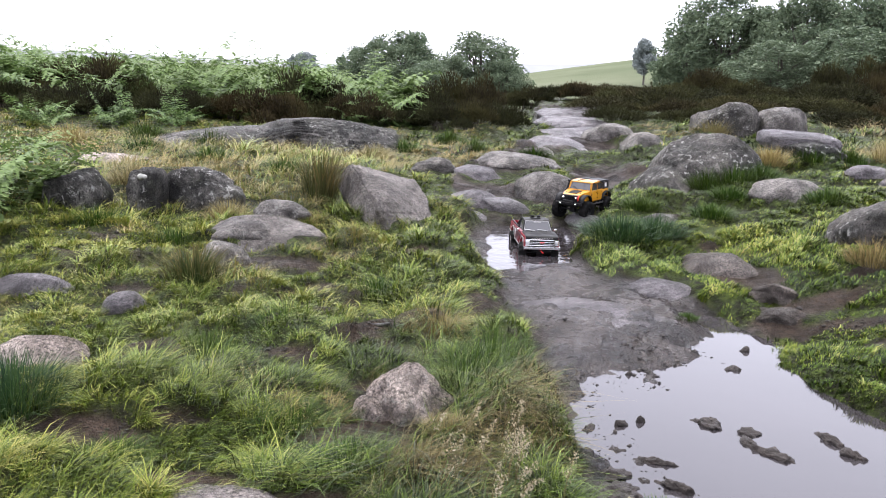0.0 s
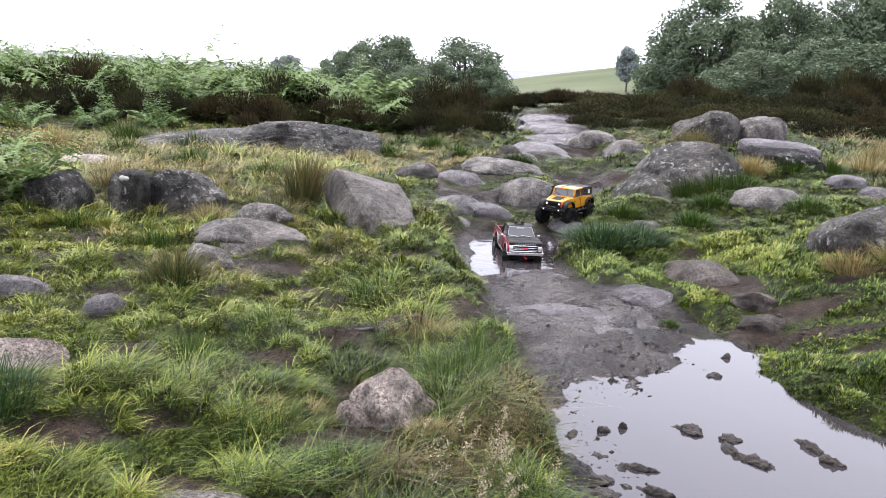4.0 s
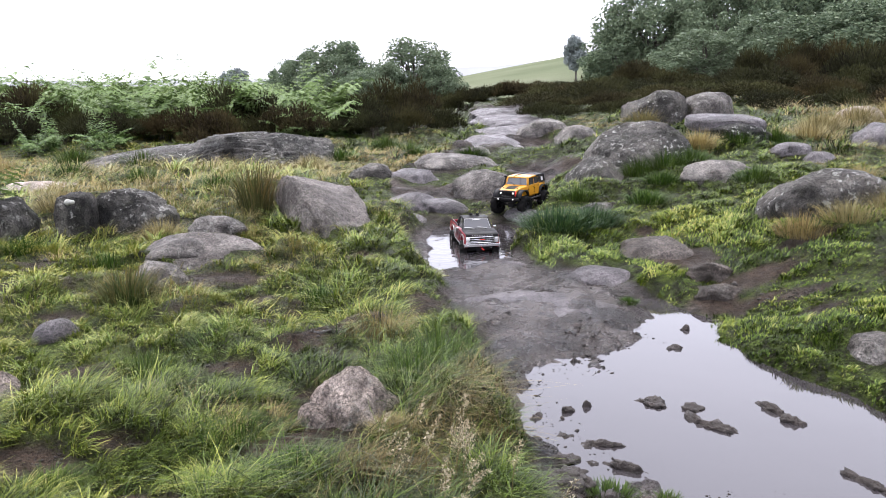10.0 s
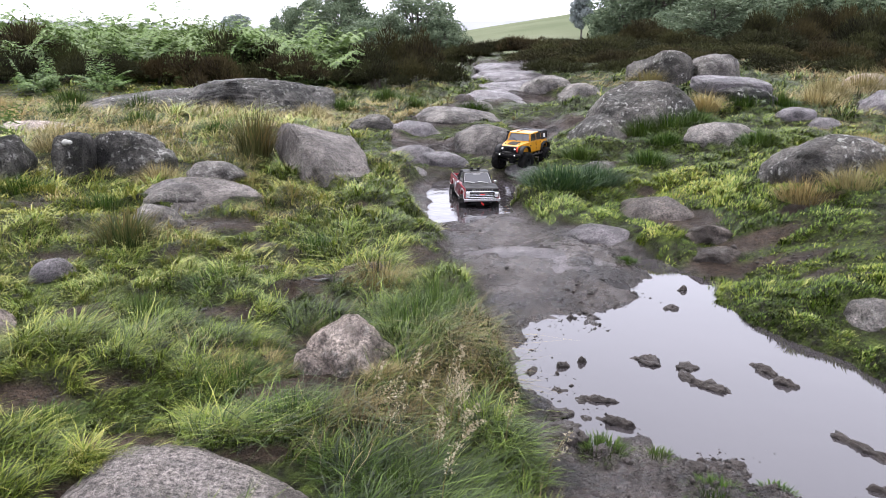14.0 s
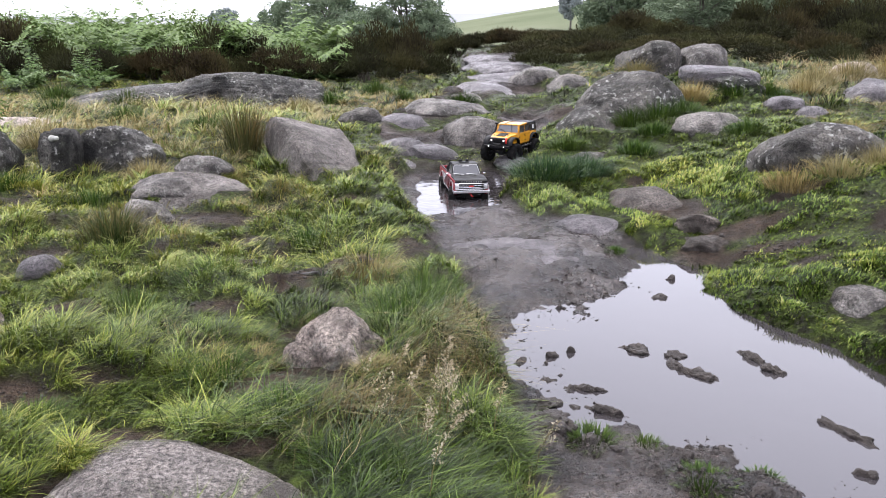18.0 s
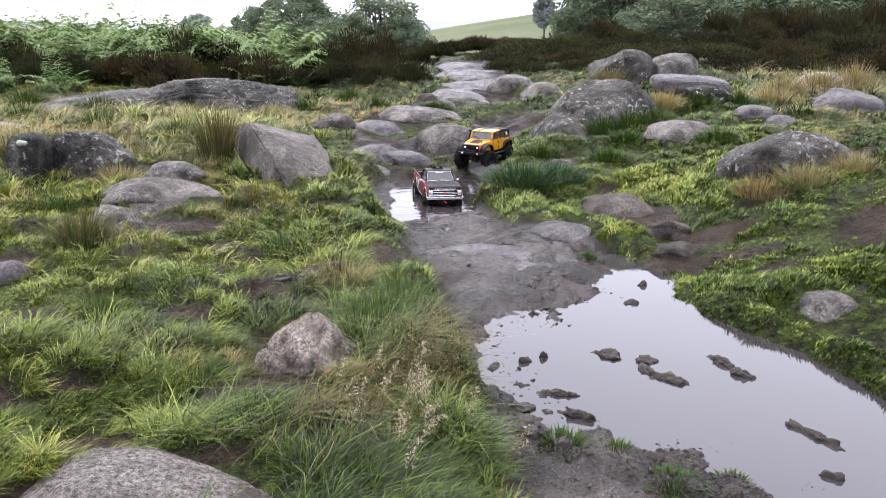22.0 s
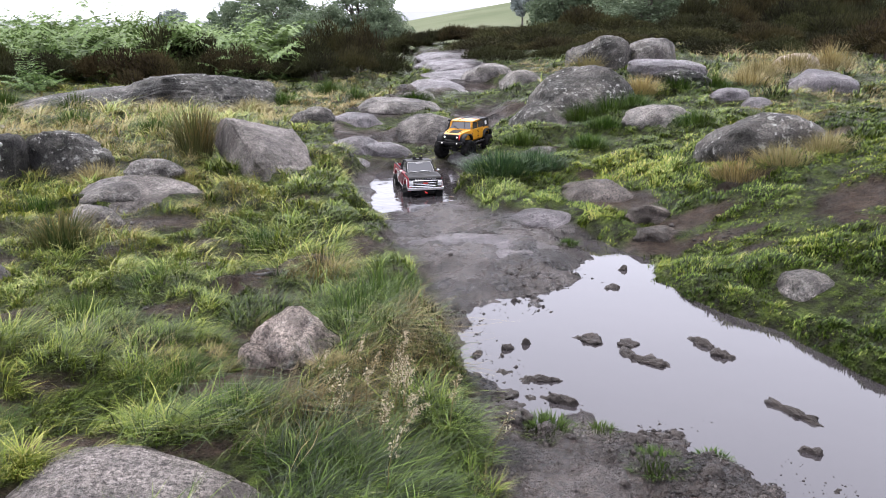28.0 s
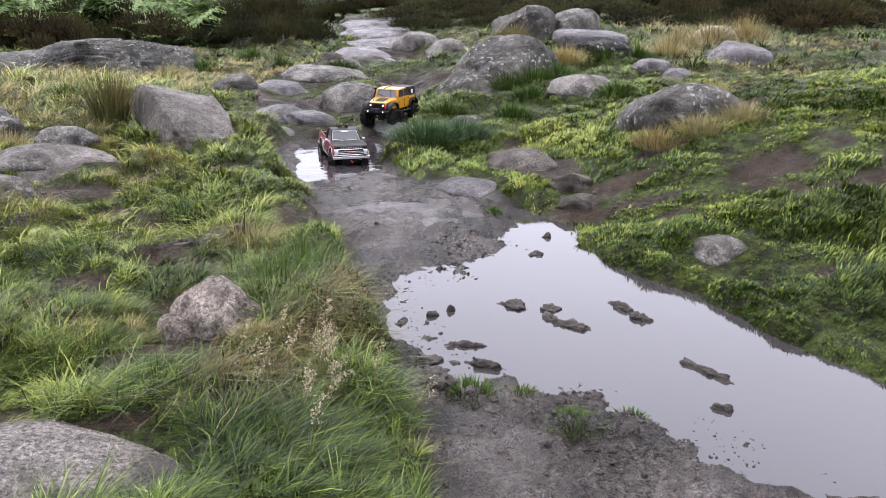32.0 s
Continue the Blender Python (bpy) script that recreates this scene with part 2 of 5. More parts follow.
def wave(x, y, seed, size):
    """Smooth noise of about -1 to 1 over the plan, in numpy: value noise on a lattice of that size."""
    rng = np.random.RandomState(seed)
    table = rng.uniform(-1, 1, (256, 256))
    u, v = np.asarray(x) / size + 57.3, np.asarray(y) / size + 91.7
    i, j = np.floor(u).astype(int), np.floor(v).astype(int)
    f, g = u - i, v - j
    f, g = f * f * (3 - 2 * f), g * g * (3 - 2 * g)
    a, b = table[i % 256, j % 256], table[(i + 1) % 256, j % 256]
    c, d = table[i % 256, (j + 1) % 256], table[(i + 1) % 256, (j + 1) % 256]
    return (a * (1 - f) + b * f) * (1 - g) + (c * (1 - f) + d * f) * g


def fractal(x, y, seed, size, octaves=4):
    return sum(wave(x, y, seed + k, size / 2**k) * 0.5**k for k in range(octaves))


def step(a, b, v):
    k = np.clip((v - a) / (b - a), 0, 1)
    return k * k * (3 - 2 * k)


def inside(x, y, ring):
    """Distance to a closed outline, positive inside."""
    best = np.full(np.shape(x), 1e9)
    odd = np.zeros(np.shape(x), bool)
    for (ax, ay), (bx, by) in zip(ring, ring[1:] + ring[:1]):
        ex, ey = bx - ax, by - ay
        k = np.clip(((x - ax) * ex + (y - ay) * ey) / (ex * ex + ey * ey), 0, 1)
        best = np.minimum(best, np.hypot(x - ax - k * ex, y - ay - k * ey))
        if ey:
            odd ^= ((ay > y) != (by > y)) & (x < ax + (y - ay) * ex / ey)
    return np.where(odd, best, -best)


def edges(x, y):
    """How far a place lies inside the left and the right edge of the worn way."""
    ragged = 0.05 * fractal(x, y, 11, 0.28, 3) * np.clip(y / 3, 0.7, 2)
    return x - np.interp(y, LEFT_Y, LEFT_X) + ragged, np.interp(y, RIGHT_Y, RIGHT_X) - x + ragged


def tussocks(x, y, size=0.19):
    """The turf's mounds: nearness to the next mound's middle and to its rim, the way out from it, and three chance values of it."""
    table = np.random.RandomState(17).uniform(0, 1, (128, 128, 5))
    x, y = np.asarray(x, float), np.asarray(y, float)
    u = (x + 0.05 * wave(x, y, 18, 0.11)) / size
    v = (y * 0.9 + 0.05 * wave(x, y, 19, 0.11)) / size
    i, j = np.floor(u).astype(int), np.floor(v).astype(int)
    near, second = np.full(u.shape, 9.0), np.full(u.shape, 9.0)
    gx, gy, chance = np.zeros(u.shape), np.zeros(u.shape), np.zeros(u.shape + (3,))
    for di in (-1, 0, 1):
        for dj in (-1, 0, 1):
            cell = table[(i + di) % 128, (j + dj) % 128]
            px, py = u - (i + di + cell[..., 0]), v - (j + dj + cell[..., 1])
            far = np.hypot(px, py) * (0.8 + 0.5 * cell[..., 2])
            first = far < near
            second = np.where(first, near, np.minimum(second, far))
            near, gx, gy = np.where(first, far, near), np.where(first, px, gx), np.where(first, py, gy)
            chance = np.where(first[..., None], cell[..., 2:], chance)
    return near, second - near, gx, gy, chance


def mounds(x, y):
    near, rim, gx, gy, chance = tussocks(x, y)
    high = (0.02 + 0.035 * chance[..., 1]) * np.clip(1 - (near / 0.75) ** 2, 0, 1) * step(0.0, 0.3, rim) ** 0.5 - 0.015
    for px, py, rx, ry in BARE:
        high = high * step(0.9, 1.7, np.hypot((x - px) / rx, (y - py) / ry))
    return high * step(0.85, 1.25, np.hypot((x + 0.34) / 0.4, (y - 1.2) / 0.24)) * (1 - 0.55 * step(0.8, 1.0, x) * step(4.4, 3.4, y)) * step(20, 14, np.hypot(x, y))


def hill(x, y):
    """The green hillside far behind, higher towards the east."""
    return step(50, 125, y) * (1.6 + np.clip((x - 8) * 0.17, -3, 14)) * step(-6, 6, x) * step(300, 160, y) + step(200, 420, y) * 2


def ground_z(x, y):
    x, y = np.asarray(x, float), np.asarray(y, float)
    a, b = edges(x, y)
    floor = np.interp(y, *FLOOR)
    bend = 0.035 * fractal(x, y, 21, 0.14, 4)
    floor = floor - 0.055 * step(-0.09, 0.10, inside(x, y, POND) + bend) - 0.05 * step(-0.06, 0.05, inside(x, y, POOL) + 0.6 * bend)
    floor = floor + 0.045 * np.exp(-(((y - 2.72) / 0.17) ** 2)) * step(0.2, 0.45, x) * step(0.98, 0.7, x)
    floor = floor + 0.012 * fractal(x, y, 31, 0.2, 5) * np.clip(y / 2.5, 0.8, 4) - 0.010 * np.abs(fractal(x, y, 33, 0.1, 3)) * step(3.4, 2.4, y) * step(0.0, -0.06, inside(x, y, POND))
    swell = mounds(x, y) + 0.05 * np.maximum(0, fractal(x, y, 45, 0.42, 2)) * step(1.1, 1.5, x) * step(3.2, 3.7, y) * step(9, 6, y)
    rim = inside(x, y, POND)
    floor = floor + (0.017 * fractal(x, y, 35, 0.085, 4) + 0.003) * step(0.17, 0.02, rim) * step(-0.4, -0.1, rim)
    floor = floor + 0.016 * np.exp(-(((x - 0.44) / 0.14) ** 2 + ((y - 1.25) / 0.16) ** 2))
    left = np.interp(y, *BANK_L) + 0.02 * np.clip(-x - 1.5, 0, 4) + 0.03 * fractal(x, y, 41, 0.7, 4) + swell
    right = np.interp(y, *BANK_R) + np.interp(y, *LEAN_R) * 1.6 * np.tanh(np.clip(x - np.maximum(np.interp(y, RIGHT_Y, RIGHT_X), 1.05 * step(5.2, 4.2, y)) - 0.22 * step(4.0, 3.2, y), 0, 9) / 1.6) + 0.025 * fractal(x, y, 51, 0.6, 4) + swell
    floor = floor + 0.007 * fractal(x, y, 37, 0.04, 2) * step(1.75, 1.4, y) * step(0.12, 0.0, rim)
    left = left - 0.06 * np.exp(-(((x + 0.3) / 0.26) ** 2 + ((y - 1.14) / 0.12) ** 2))
    floor = np.where(y < 0.6, floor + (left - floor) * step(0.6, -0.6, y), floor)
    z = floor + (left - floor) * step(0.02, -0.13, a)
    z = z + (right - z) * step(0.02, -0.16, b) * step(-0.6, 0.6, y)
    return z + hill(x, y)


def bare_mask(x, y):
    """1 on mud and worn soil, 0 under turf."""
    a, b = edges(x, y)
    way = step(-0.06, 0.0, a) * step(-0.05, 0.0, b)
    islands = step(-0.2, 0.12, fractal(x, y, 61, 0.55, 3)) * step(4.2, 4.8, y)
    way = way * (1 - islands) * step(-0.6, 0.6, y)
    ragged = 0.35 * fractal(x, y, 71, 0.15, 3)
    for px, py, rx, ry in BARE:
        way = np.maximum(way, step(1.25, 0.8, np.hypot((x - px) / rx, (y - py) / ry) + ragged))
    worn = step(0.62, 0.85, fractal(x, y, 75, 0.32, 4)) * step(5.5, 3.5, y)
    return np.maximum(way, worn) * step(16, 12, y)


def fast_mesh(name, verts, faces, smooth=True, **values):
    """A mesh of equal-sided faces from arrays, with point attributes."""
    me = bpy.data.meshes.new(name)
    verts, faces = np.asarray(verts, np.float32), np.asarray(faces, np.int32)
    side = faces.shape[1]
    me.vertices.add(len(verts))
    me.vertices.foreach_set("co", verts.ravel())
    me.loops.add(faces.size)
    me.loops.foreach_set("vertex_index", faces.ravel())
    me.polygons.add(len(faces))
    me.polygons.foreach_set("loop_start", np.arange(0, faces.size, side, dtype=np.int32))
    me.polygons.foreach_set("use_smooth", np.full(len(faces), smooth))
    for key, value in values.items():
        me.attributes.new(key, "FLOAT", "POINT").data.foreach_set("value", np.asarray(value, np.float32).ravel())
    me.update()
    me.validate()
    return me


def lattice(xs, ys):
    gx, gy = np.meshgrid(xs, ys)
    n, m = len(ys), len(xs)
    k = np.arange(n * m).reshape(n, m)
    return gx.ravel(), gy.ravel(), np.stack([k[:-1, :-1], k[:-1, 1:], k[1:, 1:], k[1:, :-1]], -1).reshape(-1, 4)


def graded(start, first, growth, stop):
    out = [start]
    gap = first
    while out[-1] < stop:
        out.append(out[-1] + gap)
        gap *= growth
    return out


# the ground, one sheet out to the skyline
east = graded(1.9, 0.025, 1.06, 900)
west = [-v - 0.2 for v in graded(0.4, 0.025, 1.06, 900)]
XS = np.array(west[::-1] + list(np.arange(-0.58, 1.89, 0.016)) + east)
YS = np.array([-900, -300, -90, -30, -10, -4, -1.5, -0.5, 0, 0.3, 0.5, 0.7] + graded(0.8, 0.015, 1.011, 8) + graded(8.1, 0.1, 1.04, 1500))
gx, gy, quads = lattice(XS, YS)
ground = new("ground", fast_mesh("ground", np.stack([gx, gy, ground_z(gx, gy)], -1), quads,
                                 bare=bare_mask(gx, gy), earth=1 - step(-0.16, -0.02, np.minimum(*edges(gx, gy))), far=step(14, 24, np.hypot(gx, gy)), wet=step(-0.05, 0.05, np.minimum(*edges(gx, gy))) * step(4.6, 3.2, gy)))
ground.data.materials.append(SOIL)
tagged(ground, "moorland ground of wet mud, soil and turf", "ground", kind="structure")


def sheet_of_water(name, x0, x1, y0, y1, level, label, skin=WATER):
    ax, ay, q = lattice(np.linspace(x0, x1, 30), np.linspace(y0, y1, 30))
    ob = new(name, fast_mesh(name, np.stack([ax, ay, np.full(ax.shape, level)], -1), q))
    ob.data.materials.append(skin)
    return tagged(ob, label, "puddle", kind="structure")


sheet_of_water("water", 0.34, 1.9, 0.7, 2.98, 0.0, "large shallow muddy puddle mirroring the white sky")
sheet_of_water("water", 0.2, 0.85, 3.32, 4.5, POOL_LEVEL, "small puddle on the rocky path, stirred by ripples", RIPPLED)


# ---- rocks ----
ROCKS = []


def ico(level):
    bm = bmesh.new()
    bmesh.ops.create_icosphere(bm, subdivisions=level, radius=1.0)
    co = np.array([v.co[:] for v in bm.verts])
    fa = np.array([[v.index for v in f.verts] for f in bm.faces])
    bm.free()
    return co, fa


ICO = {k: ico(k) for k in (3, 4, 5, 6)}


def boulder(name, x, y, top, wide, deep, high, label, material=GRIT, yaw=0, tilt=(0, 0), seed=1, boxy=0.8, lump=0.16, level=5, cracks=0, cuts=7):
    """A weathered rock: half sizes wide, deep, high; its top lies at the height top."""
    co, fa = ICO[level]
    p = np.sign(co) * np.abs(co) ** boxy
    out = top - float(ground_z(x, y))
    if name != "boulder" and boxy > 0.4:  # whalebacks that run out flat into the ground
        p[:, 2] = np.sign(p[:, 2]) * np.abs(p[:, 2]) ** 1.7
        high = min(high, max(out, 0.02) + 0.03)
        wide, deep = wide * 1.12, deep * 1.12
    push = np.empty(len(p))
    fine = np.empty(len(p))
    for k, c in enumerate(co):
        v = Vector(c) * 1.1 + Vector((seed * 7.31, seed * 3.17, seed * 5.77))
        push[k] = noise.noise(v) + 0.5 * noise.noise(v * 2.1)
        fine[k] = noise.noise(v * 5.3) + 0.6 * noise.noise(v * 11.0) + 0.35 * noise.noise(v * 23.0)
        if cracks:
            d = abs(noise.noise(v * 1.4 + Vector((9, 1, 4))))
            fine[k] -= cracks * max(0.0, 1 - d / 0.05)
    rng = np.random.RandomState(seed + 900)
    for k in range(cuts):
        n = rng.normal(0, 1, 3) * (1, 1, 0.8)
        n /= np.linalg.norm(n)
        p = p - n * (np.maximum(0, p @ n - rng.uniform(0.7, 0.95)) * 0.8)[:, None]
    p = p * (1 + lump * push)[:, None]
    p = p / np.percentile(np.abs(p), 99, axis=0) * (1 + 0.03 * fine)[:, None] * np.array([wide, deep, high])
    turn = np.array(Euler((radians(tilt[0]), radians(tilt[1]), radians(yaw))).to_matrix())
    p = p @ turn.T
    p[:, 2] -= p[:, 2].max()
    me = fast_mesh(name, p, fa)
    ob = new(name, me)
    ob.location = (x, y, top)
    me.materials.append(material)
    sunk = min(1.0, max(0.05, out / high))
    bare = math.sqrt(1 - (1 - sunk) ** 2) ** boxy
    ROCKS.append((x, y, wide * bare, deep * bare, radians(yaw), top))
    return tagged(ob, label, "rock")


boulder("boulder", -0.045, 1.72, 0.182, 0.11, 0.1, 0.13, "small pinkish grey gritstone rock set in grass", GRIT_PALE, 12, (0, 10), 5, 1.15, 0.3, 6, cuts=4)
boulder("rock", -0.12, 1.7, 0.12, 0.05, 0.07, 0.08, "pinkish shoulder of a small rock in grass", GRIT_PALE, 30, (0, -14), 52, 0.9, 0.2)
boulder("flat_rock", -0.25, 4.1, 0.355, 0.19, 0.42, 0.12, "long sloping grey gritstone slab rising out of grass", GRIT_SLAB, 24, (17, 14), 4, 0.36, 0.07, 6, cuts=3)
boulder("flat_rock", -0.7, 3.42, 0.183, 0.26, 0.2, 0.06, "low rounded grey rock slab in the turf", GRIT_SLAB, -12, (10, 9), 5, 0.9, 0.1, 6)
boulder("flat_rock", -0.88, 3.42, 0.185, 0.15, 0.13, 0.08, "low end of a grey rock slab in straw grass", GRIT, 5, (4, -8), 53, 0.8, 0.14)
boulder("rock", -0.82, 3.05, 0.178, 0.09, 0.08, 0.1, "angular grey rock beside a low slab", GRIT, 15, (12, 8), 6, 0.6, 0.14)
boulder("rock", -0.73, 3.72, 0.235, 0.12, 0.1, 0.07, "low rounded grey rock in long grass", GRIT, 0, (0, 0), 7, level=4)
lichened = boulder("boulder", -1.44, 3.97, 0.335, 0.09, 0.11, 0.16, "dark boulder with a white lichen patch", GRIT_DARK, 0, (0, -4), 8, 0.62)
boulder("boulder", -1.25, 4.14, 0.325, 0.17, 0.15, 0.16, "dark boulder spotted with pale lichen", GRIT_DARK, -8, (0, 14), 9, 0.75)
# dark rock in place of a shaded hollow, its dark colour serving as the shade
boulder("boulder", -1.1, 4.12, 0.24, 0.1, 0.1, 0.1, "low dark rock standing in for a dark hollow beside a lichened boulder", GRIT_DARK, -12, (0, 12), 54, 0.8)
boulder("rock_outcrop", -1.12, 7.0, 0.43, 0.75, 0.4, 0.28, "long dark weathered gritstone outcrop with bedding cracks", GRIT_DARK, 3, (5, -3.5), 10, 0.4, 0.05, 6, 0.5, 4)
boulder("rock_outcrop", -2.0, 7.05, 0.325, 0.64, 0.36, 0.24, "low grassed end of a dark gritstone outcrop", GRIT_LICHEN, 2, (4, -8), 55, 0.6, 0.08, 5, 0.3, 3)
boulder("boulder", 1.68, 5.05, 0.555, 0.33, 0.34, 0.3, "large rounded gritstone boulder on a grassy bank", GRIT_LICHEN, 15, (0, -12), 11, 1.0, 0.1, 6, cuts=3)
boulder("flat_rock", 1.4, 4.86, 0.36, 0.19, 0.24, 0.16, "sloping flank of a large gritstone boulder", GRIT_LICHEN, 20, (6, -28), 56, 0.8, 0.1)
boulder("boulder", 2.4, 5.4, 0.565, 0.25, 0.21, 0.06, "flat-topped pale wet boulder over a dark hollow", GRIT_WET, 0, (5, 2), 12, 0.6, 0.06, cuts=3)
# added block whose dark stone stands for the shade under the flat top
boulder("boulder", 2.46, 5.3, 0.515, 0.27, 0.25, 0.16, "dark block filling the shaded hollow under a flat-topped boulder", GRIT_DARK, 8, (0, 0), 67, 0.6, 0.1)
boulder("boulder", 2.58, 7.45, 0.70, 0.28, 0.26, 0.3, "upright rounded dark boulder before the heather", GRIT_LICHEN, 0, (0, 4), 13, 0.62, 0.1)
boulder("boulder", 3.1, 7.45, 0.67, 0.26, 0.25, 0.24, "rounded grey boulder with lichen before the heather", GRIT, 12, (0, -8), 14, 0.8, 0.12)
boulder("boulder", 1.97, 3.27, 0.43, 0.29, 0.19, 0.2, "lichen-spotted boulder fringed with straw-coloured grass", GRIT_LICHEN, -16, (0, 9), 15, 0.9, 0.12, 6, cuts=5)
boulder("rock", 1.9, 4.3, 0.37, 0.2, 0.14, 0.1, "low grey rock breaking through turf", GRIT, 0, (0, 0), 16)
boulder("flat_rock", 3.16, 4.8, 0.52, 0.21, 0.17, 0.12, "low flat pale rock in straw grass", GRIT_WET, 0, (0, 0), 17, 0.75, level=4)
boulder("flat_rock", 3.9, 6.3, 0.56, 0.17, 0.14, 0.12, "brownish flat rock among straw grass on the slope", GRIT_PALE, 0, (0, 0), 57, 0.75, level=4)
boulder("rock", 1.2, 3.25, 0.16, 0.15, 0.13, 0.08, "brown-grey rock stained with mud", GRIT_MUD, 0, (8, 4), 18, 0.7, 0.1)
boulder("flat_rock", 0.92, 3.02, 0.092, 0.15, 0.09, 0.045, "flat wet rock level with the mud", GRIT_WET, -16, (6, 6), 19, 0.7, 0.1)
boulder("rock", 1.31, 2.96, 0.12, 0.085, 0.09, 0.06, "muddy stone on the eroded bank", GRIT_MUD, 25, (0, 12), 33, 0.5, 0.2)
boulder("rock", 1.27, 2.76, 0.072, 0.085, 0.07, 0.05, "muddy stone on the eroded bank", GRIT_MUD, -20, (0, -10), 34, 0.5, 0.2)
boulder("flat_rock", 0.6, 2.72, 0.062, 0.32, 0.2, 0.09, "smooth hump of wet rock crossing the muddy path", GRIT_WET, -14, (3, 0), 58, 1.0, 0.08, 6, cuts=2)
boulder("flat_rock", 0.7, 5.08, 0.265, 0.21, 0.2, 0.16, "rounded wet slab in the middle of the path", GRIT, -20, (4, 10), 20, 0.85, 0.1)
boulder("rock", 0.91, 4.95, 0.17, 0.13, 0.12, 0.1, "low tail of a rounded wet slab in the path", GRIT, -30, (0, 14), 59, 0.85, 0.1)
boulder("rock", 0.22, 4.76, 0.175, 0.16, 0.14, 0.1, "smooth wet rock at the side of the path", GRIT_WET, 10, (6, 0), 21, 0.9, 0.1)
boulder("rock", 0.38, 4.64, 0.15, 0.15, 0.1, 0.08, "low smooth wet rock above the small puddle", GRIT_WET, -10, (0, 4), 22, 0.9, 0.1)
boulder("rock", 0.2, 4.45, 0.1, 0.12, 0.1, 0.08, "low wet rock sloping into the small puddle", GRIT_WET, 20, (6, 6), 60, 0.9, 0.1, level=4)
boulder("rock", 0.83, 4.42, 0.112, 0.11, 0.1, 0.06, "flat wet stone beside the small puddle", GRIT_WET, 0, (0, 0), 61, 0.85, level=4)
boulder("rock", 1.14, 3.99, 0.2, 0.1, 0.07, 0.06, "flat stone in the eroded turf edge", GRIT, 0, (0, 0), 62, level=4)
boulder("flat_rock", 0.59, 6.1, 0.285, 0.29, 0.24, 0.09, "flat grey slab in the path", GRIT, 0, (4, 0), 23, 0.8, 0.1)
boulder("rock", 0.79, 6.5, 0.295, 0.12, 0.1, 0.08, "small dark stone behind a path slab", GRIT, 0, (0, 0), 63, level=4)
boulder("flat_rock", 0.25, 5.6, 0.225, 0.17, 0.14, 0.08, "flat wet slab in the path", GRIT_WET, -15, (3, 4), 64, 0.75, level=4)
boulder("flat_rock", 1.10, 7.35, 0.32, 0.24, 0.3, 0.08, "flat wet slab shining on the path", GRIT_WET, 20, (4, 0), 24, 0.6, level=4)
boulder("flat_rock", 1.32, 8.2, 0.365, 0.32, 0.45, 0.08, "flat wet slab shining on the path", GRIT_WET, -10, (3, 0), 25, 0.6, level=4)
boulder("flat_rock", 1.52, 9.2, 0.41, 0.36, 0.5, 0.08, "flat wet slab shining on the path", GRIT_WET, 12, (3, 0), 26, 0.6, level=4)
boulder("flat_rock", 1.66, 10.4, 0.45, 0.36, 0.5, 0.08, "flat wet slab shining on the path", GRIT_WET, 12, (3, 0), 27, 0.6, level=4)
boulder("rock", 1.62, 7.75, 0.445, 0.23, 0.22, 0.15, "low grey rock beside the path", GRIT, 0, (0, 0), 28)
boulder("rock", 1.69, 6.72, 0.435, 0.17, 0.16, 0.14, "low smooth grey rock on the bank", GRIT, 0, (0, 4), 29, 0.9, 0.1)
boulder("rock", -0.03, 5.64, 0.27, 0.15, 0.12, 0.12, "small dark rock capped with moss", GRIT_LICHEN, 0, (0, 0), 30)
boulder("rock", 0.56, 3.34, 0.058, 0.12, 0.08, 0.05, "wet rock at the rim of the small puddle", GRIT_WET, 0, (0, 0), 31)
boulder("rock", 1.42, 2.03, 0.105, 0.085, 0.07, 0.06, "small brown rock in short grass", GRIT, 0, (0, 0), 32, 0.75)
boulder("rock", 2.5, 4.65, 0.425, 0.11, 0.09, 0.06, "small flat pale stone in turf", GRIT_WET, 0, (0, 0), 35, level=4)
boulder("rock", 2.56, 4.45, 0.385, 0.08, 0.07, 0.06, "small flat pale stone in turf", GRIT_WET, 0, (0, 0), 36, level=4)
boulder("flat_rock", -0.26, 1.19, 0.098, 0.26, 0.14, 0.1, "smooth grey slab beside dark soil and grass", GRIT_SLAB, -12, (3, 4), 47, 0.6, 0.06, 6, cuts=1)
boulder("rock", -1.0, 2.46, 0.125, 0.07, 0.05, 0.07, "small pale stone half sunk in grass", GRIT_WET, 30, (0, -12), 38, level=4)
boulder("rock", -1.0, 1.92, 0.152, 0.11, 0.06, 0.06, "flat pale stone half sunk in grass", GRIT_PALE, 0, (0, 0), 39, level=4)
boulder("rock", -1.36, 2.58, 0.14, 0.13, 0.06, 0.06, "flat pale stone half sunk in grass", GRIT_WET, 0, (0, 0), 40, level=4)
boulder("flat_rock", -2.2, 5.45, 0.225, 0.26, 0.1, 0.06, "thin flat pale stone in straw grass", GRIT_PALE, 0, (0, 0), 66, level=4)
boulder("boulder", -1.75, 3.85, 0.335, 0.15, 0.15, 0.16, "dark boulder under bracken", GRIT_DARK, -15, (0, 10), 41)


# ---- plants ----
def part(name, mesh, material, parent, label=""):
    ob = new(name, mesh)
    if material:
        ob.data.materials.clear()
        ob.data.materials.append(material)
    ob.parent = parent
    if label:
        ob["label"] = label
    return ob


